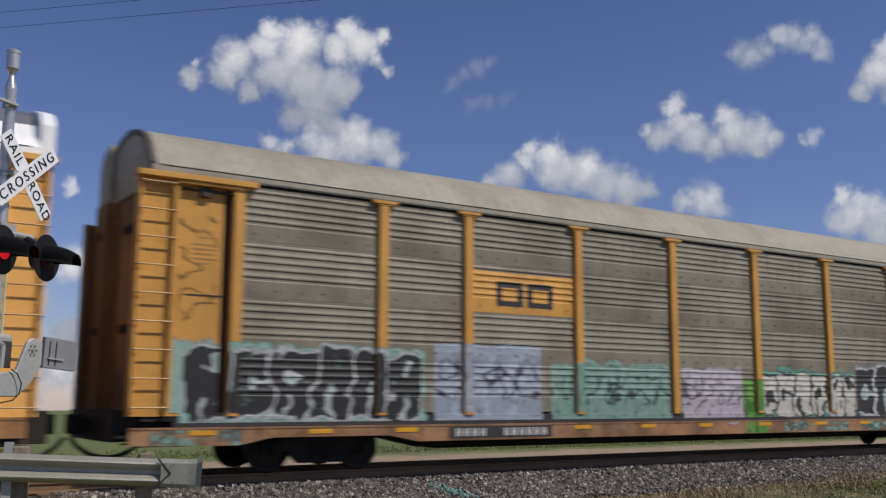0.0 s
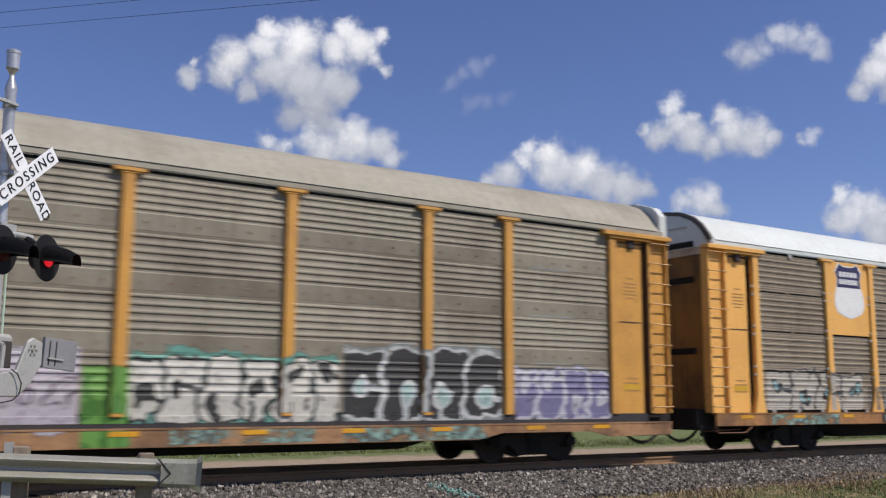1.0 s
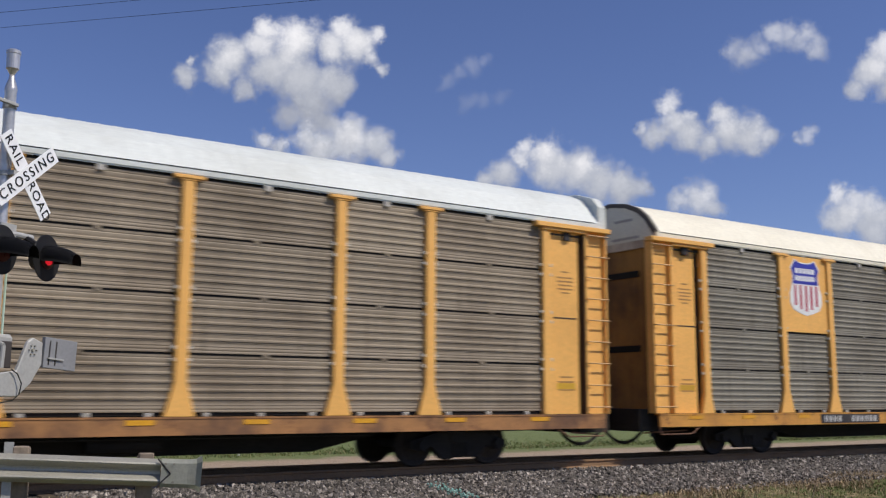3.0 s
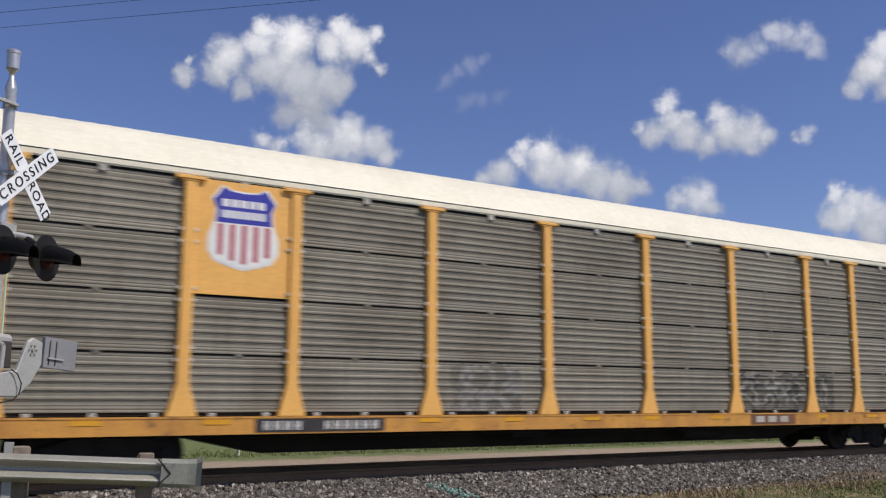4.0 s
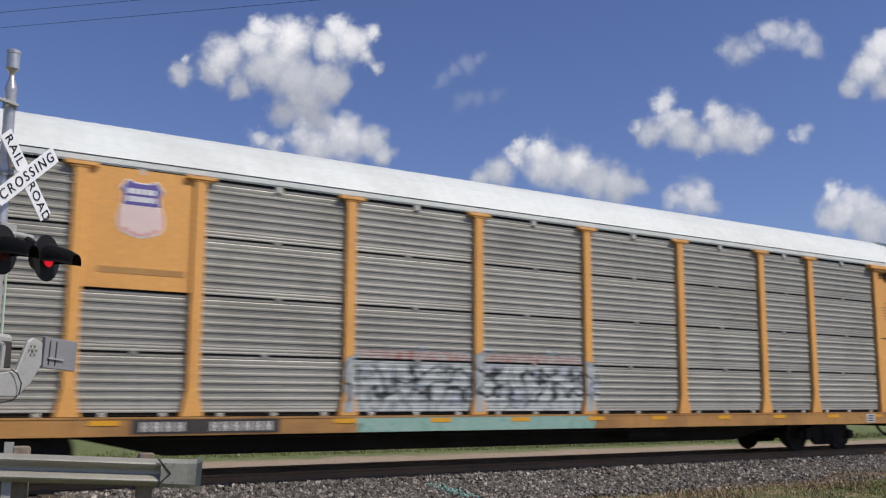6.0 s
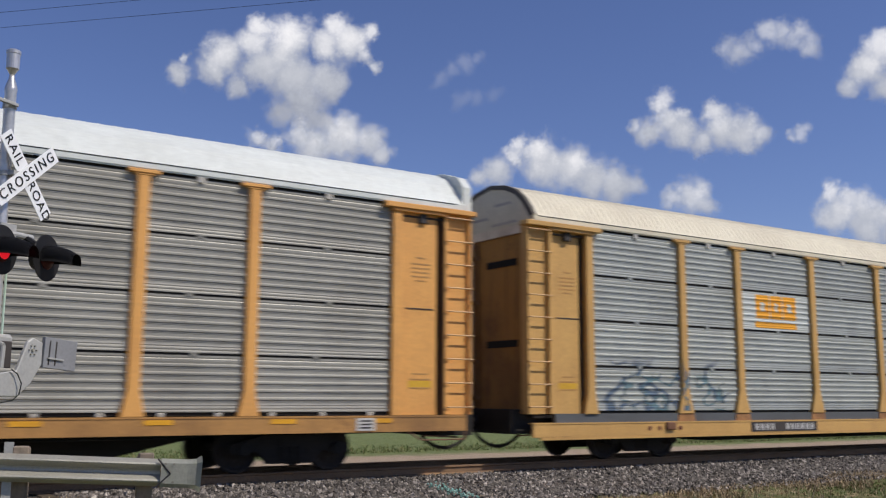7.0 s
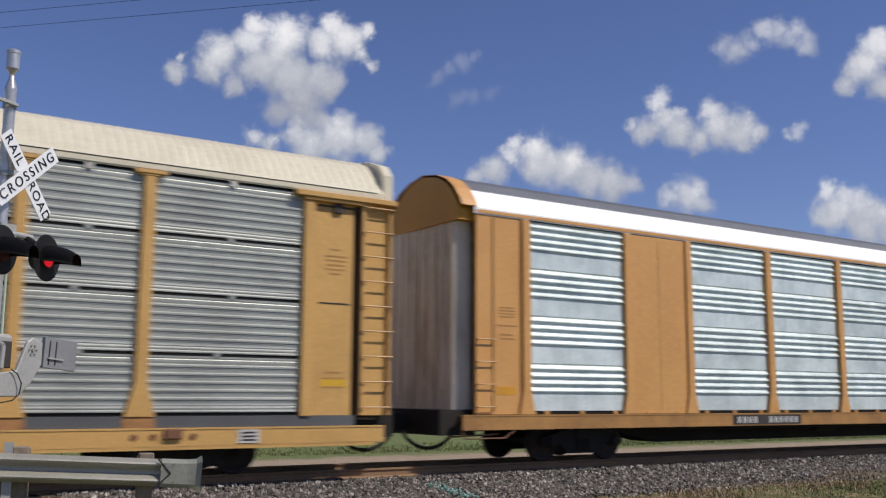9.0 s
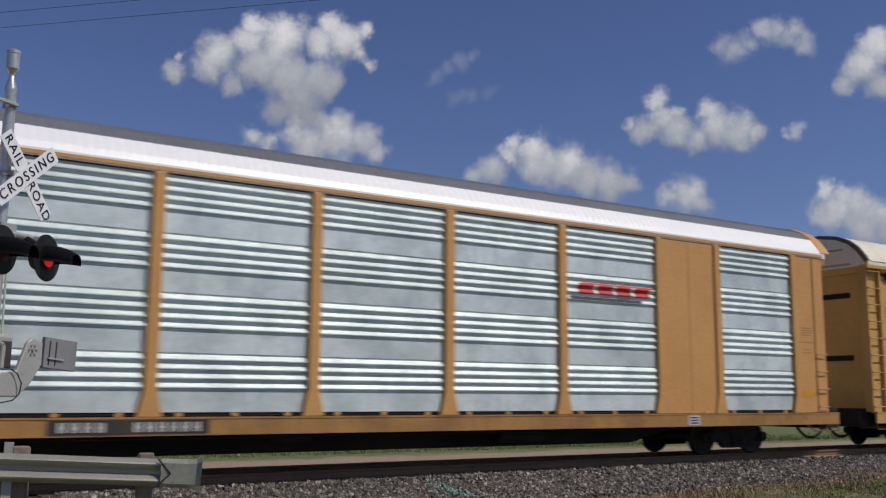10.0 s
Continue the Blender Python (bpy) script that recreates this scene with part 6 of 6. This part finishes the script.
    plate.matrix_local = Matrix.Translation((0.33, -0.25, 1.585)) @ Matrix.Rotation(radians(3.5), 4, "Y")
    for x in (0.06, 0.14):
        bm = bmesh.new()
        box(bm, x - 0.006, x + 0.006, -0.026, -0.02, -0.11, 0.10)
        part("slot", bm, M["dark_paint"], plate, "dark narrow slot")
    bm = bmesh.new()
    box(bm, 0.04, 0.24, -0.036, -0.021, -0.062, -0.048)
    part("lock_bar", bm, M["alu"], plate)
    bm = bmesh.new()
    pts = [(-0.05, -0.275, 1.42), (0.01, -0.29, 1.38), (0.05, -0.30, 1.30), (0.04, -0.29, 1.21), (-0.02, -0.28, 1.16), (-0.15, -0.27, 1.14)]
    tube(bm, pts, 0.0055, 6, (0, 1, 0))
    part("wire", bm, M["cable"], s, "thin black wire loop")
    bm = bmesh.new()
    rod(bm, (0.05, -0.05, 2.55), (0.05, -0.05, 1.7), 0.010, 8)
    part("conduit", bm, M["green_cable"], s, "pale green cable down the mast")
    return s


build_signal()


# ---- guardrail ----
def build_guardrail():
    g = new("guardrail")
    a, b = Vector((-3.06, 12.20, 0)), Vector((3.76, 10.58, 0))
    along = (b - a).normalized()
    fall = radians(3.1)            # the rail dips towards its end
    g.matrix_world = Matrix.Translation((b.x, b.y, -0.138)) @ Matrix.Rotation(math.atan2(along.y, along.x), 4, "Z") @ Matrix.Rotation(fall, 4, "Y")
    tagged(g, "galvanised steel W-beam guardrail with a flared end", "guardrail")
    prof = [(0.000, 0.645), (-0.012, 0.638), (-0.072, 0.606), (-0.080, 0.590), (-0.072, 0.572), (-0.004, 0.525), (0.0, 0.502), (-0.004, 0.480), (-0.072, 0.432), (-0.080, 0.415), (-0.072, 0.398), (-0.012, 0.364), (0.0, 0.357)]
    bm = bmesh.new()
    xs = [-6.5, -0.40]
    ring = [[bm.verts.new((x, y, z)) for y, z in prof] + [bm.verts.new((x, y + 0.006, z)) for y, z in prof[::-1]] for x in xs]
    n = len(ring[0])
    for i in range(n):
        bm.faces.new((ring[0][i], ring[0][(i + 1) % n], ring[1][(i + 1) % n], ring[1][i]))
    bm.faces.new(ring[0])
    bm.faces.new(ring[1][::-1])
    part("beam", bm, M["steel"], g, "weathered galvanised W-beam")
    # end shoe: a folded plate over the beam's end, its outer edge flared
    bm = bmesh.new()
    rings = []
    for x, hh, yy in ((-0.40, 0.150, -0.098), (-0.12, 0.150, -0.100), (-0.03, 0.160, -0.110), (0.02, 0.195, -0.16)):
        row = [(0.0, hh), (yy * 0.55, hh), (yy, hh * 0.72), (yy, 0.0), (yy, -hh * 0.72), (yy * 0.55, -hh), (0.0, -hh)]
        rings.append([bm.verts.new((x, y, 0.501 + z)) for y, z in row])
    for p, q in zip(rings, rings[1:]):
        for i in range(6):
            bm.faces.new((p[i], p[i + 1], q[i + 1], q[i]))
    bmesh.ops.solidify(bm, geom=bm.faces[:], thickness=0.005)
    part("end_shoe", bm, M["shoe"], g, "pale folded steel end shoe")
    # Thin dark rods draw the line where the shoe meets the beam.
    bm = bmesh.new()
    for z0, z1 in ((0.648, 0.501), (0.354, 0.501)):
        p, q = Vector((-0.44, -0.088, z0)), Vector((-0.30, -0.104, z1))
        for k in range(4):
            rod(bm, p.lerp(q, k / 4), p.lerp(q, (k + 1) / 4), 0.010, 6)
    part("shoe_lip", bm, M["dark_paint"], g, "dark line where the end shoe meets the beam")
    for x in (-0.36, -0.27):
        for z in (0.60, 0.41):
            bm = bmesh.new()
            rod(bm, (x, -0.09, z), (x, -0.112, z), 0.014, 8)
            part("bolt", bm, M["steel"], g)
    for x in (-3.6, -1.78, -0.52):
        bm = bmesh.new()
        lift = -x * math.sin(fall)
        box(bm, x - 0.085, x + 0.085, 0.15, 0.34, -0.75, lift + (0.66 if x > -1 else 0.70))
        part("guardrail_post", bm, M["wood_post"], g, "weathered timber post", bevel=0.012).rotation_euler = (0, -fall, 0)
        bm = bmesh.new()
        box(bm, x - 0.08, x + 0.08, 0.012, 0.15, lift + 0.37, lift + (0.70 if x > -1 else 0.72))
        part("spacer_block", bm, M["wood_post"], g, "timber spacer block", bevel=0.012).rotation_euler = (0, -fall, 0)
    bm = bmesh.new()
    box(bm, -1.94, -1.85, 0.02, 0.06, -0.7, 0.86)
    part("marker_strip", bm, M["alu"], g, "pale upright steel strip").rotation_euler = (0, -fall, 0)


build_guardrail()


# ---- small things ----
def build_marker():
    ob = new("marker_post")
    ob.location = (11.17, 27.79, -0.44 + BED)
    tagged(ob, "slim blue-topped marker post in the grass", "marker post")
    bm = bmesh.new()
    rod(bm, (0, 0, -0.1), (0, 0, 0.30), 0.04, 8)
    part("stake", bm, M["white_paint"], ob)
    bm = bmesh.new()
    rod(bm, (0, 0, 0.30), (0, 0, 0.46), 0.045, 8)
    part("blue_top", bm, M["blue_c"], ob, "blue painted top")


build_marker()


def build_wire(a, b, sag, label):
    bm = bmesh.new()
    a, b = Vector(a), Vector(b)
    pts = [a.lerp(b, k / 24) - Vector((0, 0, sag * 4 * (k / 24) * (1 - k / 24))) for k in range(25)]
    tube(bm, pts, 0.009, 5, (0, 0, 1))
    ob = part("overhead_wire", bm, M["cable"], None, label)
    tagged(ob, category="wire", group="overhead wires")
    return ob


build_wire((-17.0, 65.8, 16.5), (43.9, 2.2, 16.5), 0.35, "thin dark overhead utility wire against the sky")
build_wire((-16.8, 66.0, 17.3), (44.1, 2.4, 17.3), 0.35, "thin dark overhead utility wire against the sky")


def build_utility_pole(x, y):
    ob = new("utility_pole")
    ob.location = (x, y, 0)
    tagged(ob, "tall weathered timber utility pole in the field", "utility pole", "utility poles")
    bm = bmesh.new()
    rod(bm, (0, 0, -1.2), (0, 0, 17.6), 0.17, 12, 0.11)
    part("pole", bm, M["wood_post"], ob)
    bm = bmesh.new()
    box(bm, -0.5, 0.5, -0.12, 0.22, 16.42, 16.52)
    part("cross_arm", bm, M["wood_post"], ob, bevel=0.01)


build_utility_pole(-17.0, 65.9)
build_utility_pole(44.0, 2.3)


# ---- what moves ----
def motions():
    times = [0.5 * k for k in range(21)]
    for car, x in CARS:
        walk(car, [(t, pose(x - SPEED * t, TRACK_Y, 0)) for t in times])
    turn = math.degrees(SPEED / 0.42)
    ticks = [k / FPS for k in range(10 * FPS + 1)]
    for wheel, dx in WHEELS:
        walk(wheel, [(t, pose(dx, 0, 0.42, 0, -turn * t, 0)) for t in ticks])
    for cloud, base in CLOUDS:
        drift = RIGHT * (-30 * UNIT) + UP * (11 * UNIT)
        m = TILT.to_4x4()
        walk(cloud, [(t, Matrix.Translation(base + drift * (t / 10.0)) @ m) for t in times])
    swaps = [0.45, 1.1, 1.75, 2.35, 3.05, 3.72, 4.45, 5.15, 5.78, 6.43, 7.1, 7.73, 8.45, 9.03, 9.78]
    for bulb, right in BULBS:
        on = not right
        rows = [(0.0, pose(0, -0.034 if on else 0.04, 0))]
        for t in swaps:
            rows.append((t, pose(0, -0.034 if on else 0.04, 0)))
            on = not on
            rows.append((t + 1.0 / FPS, pose(0, -0.034 if on else 0.04, 0)))
        rows.append((10.0, pose(0, -0.034 if on else 0.04, 0)))
        walk(bulb, rows)


motions()
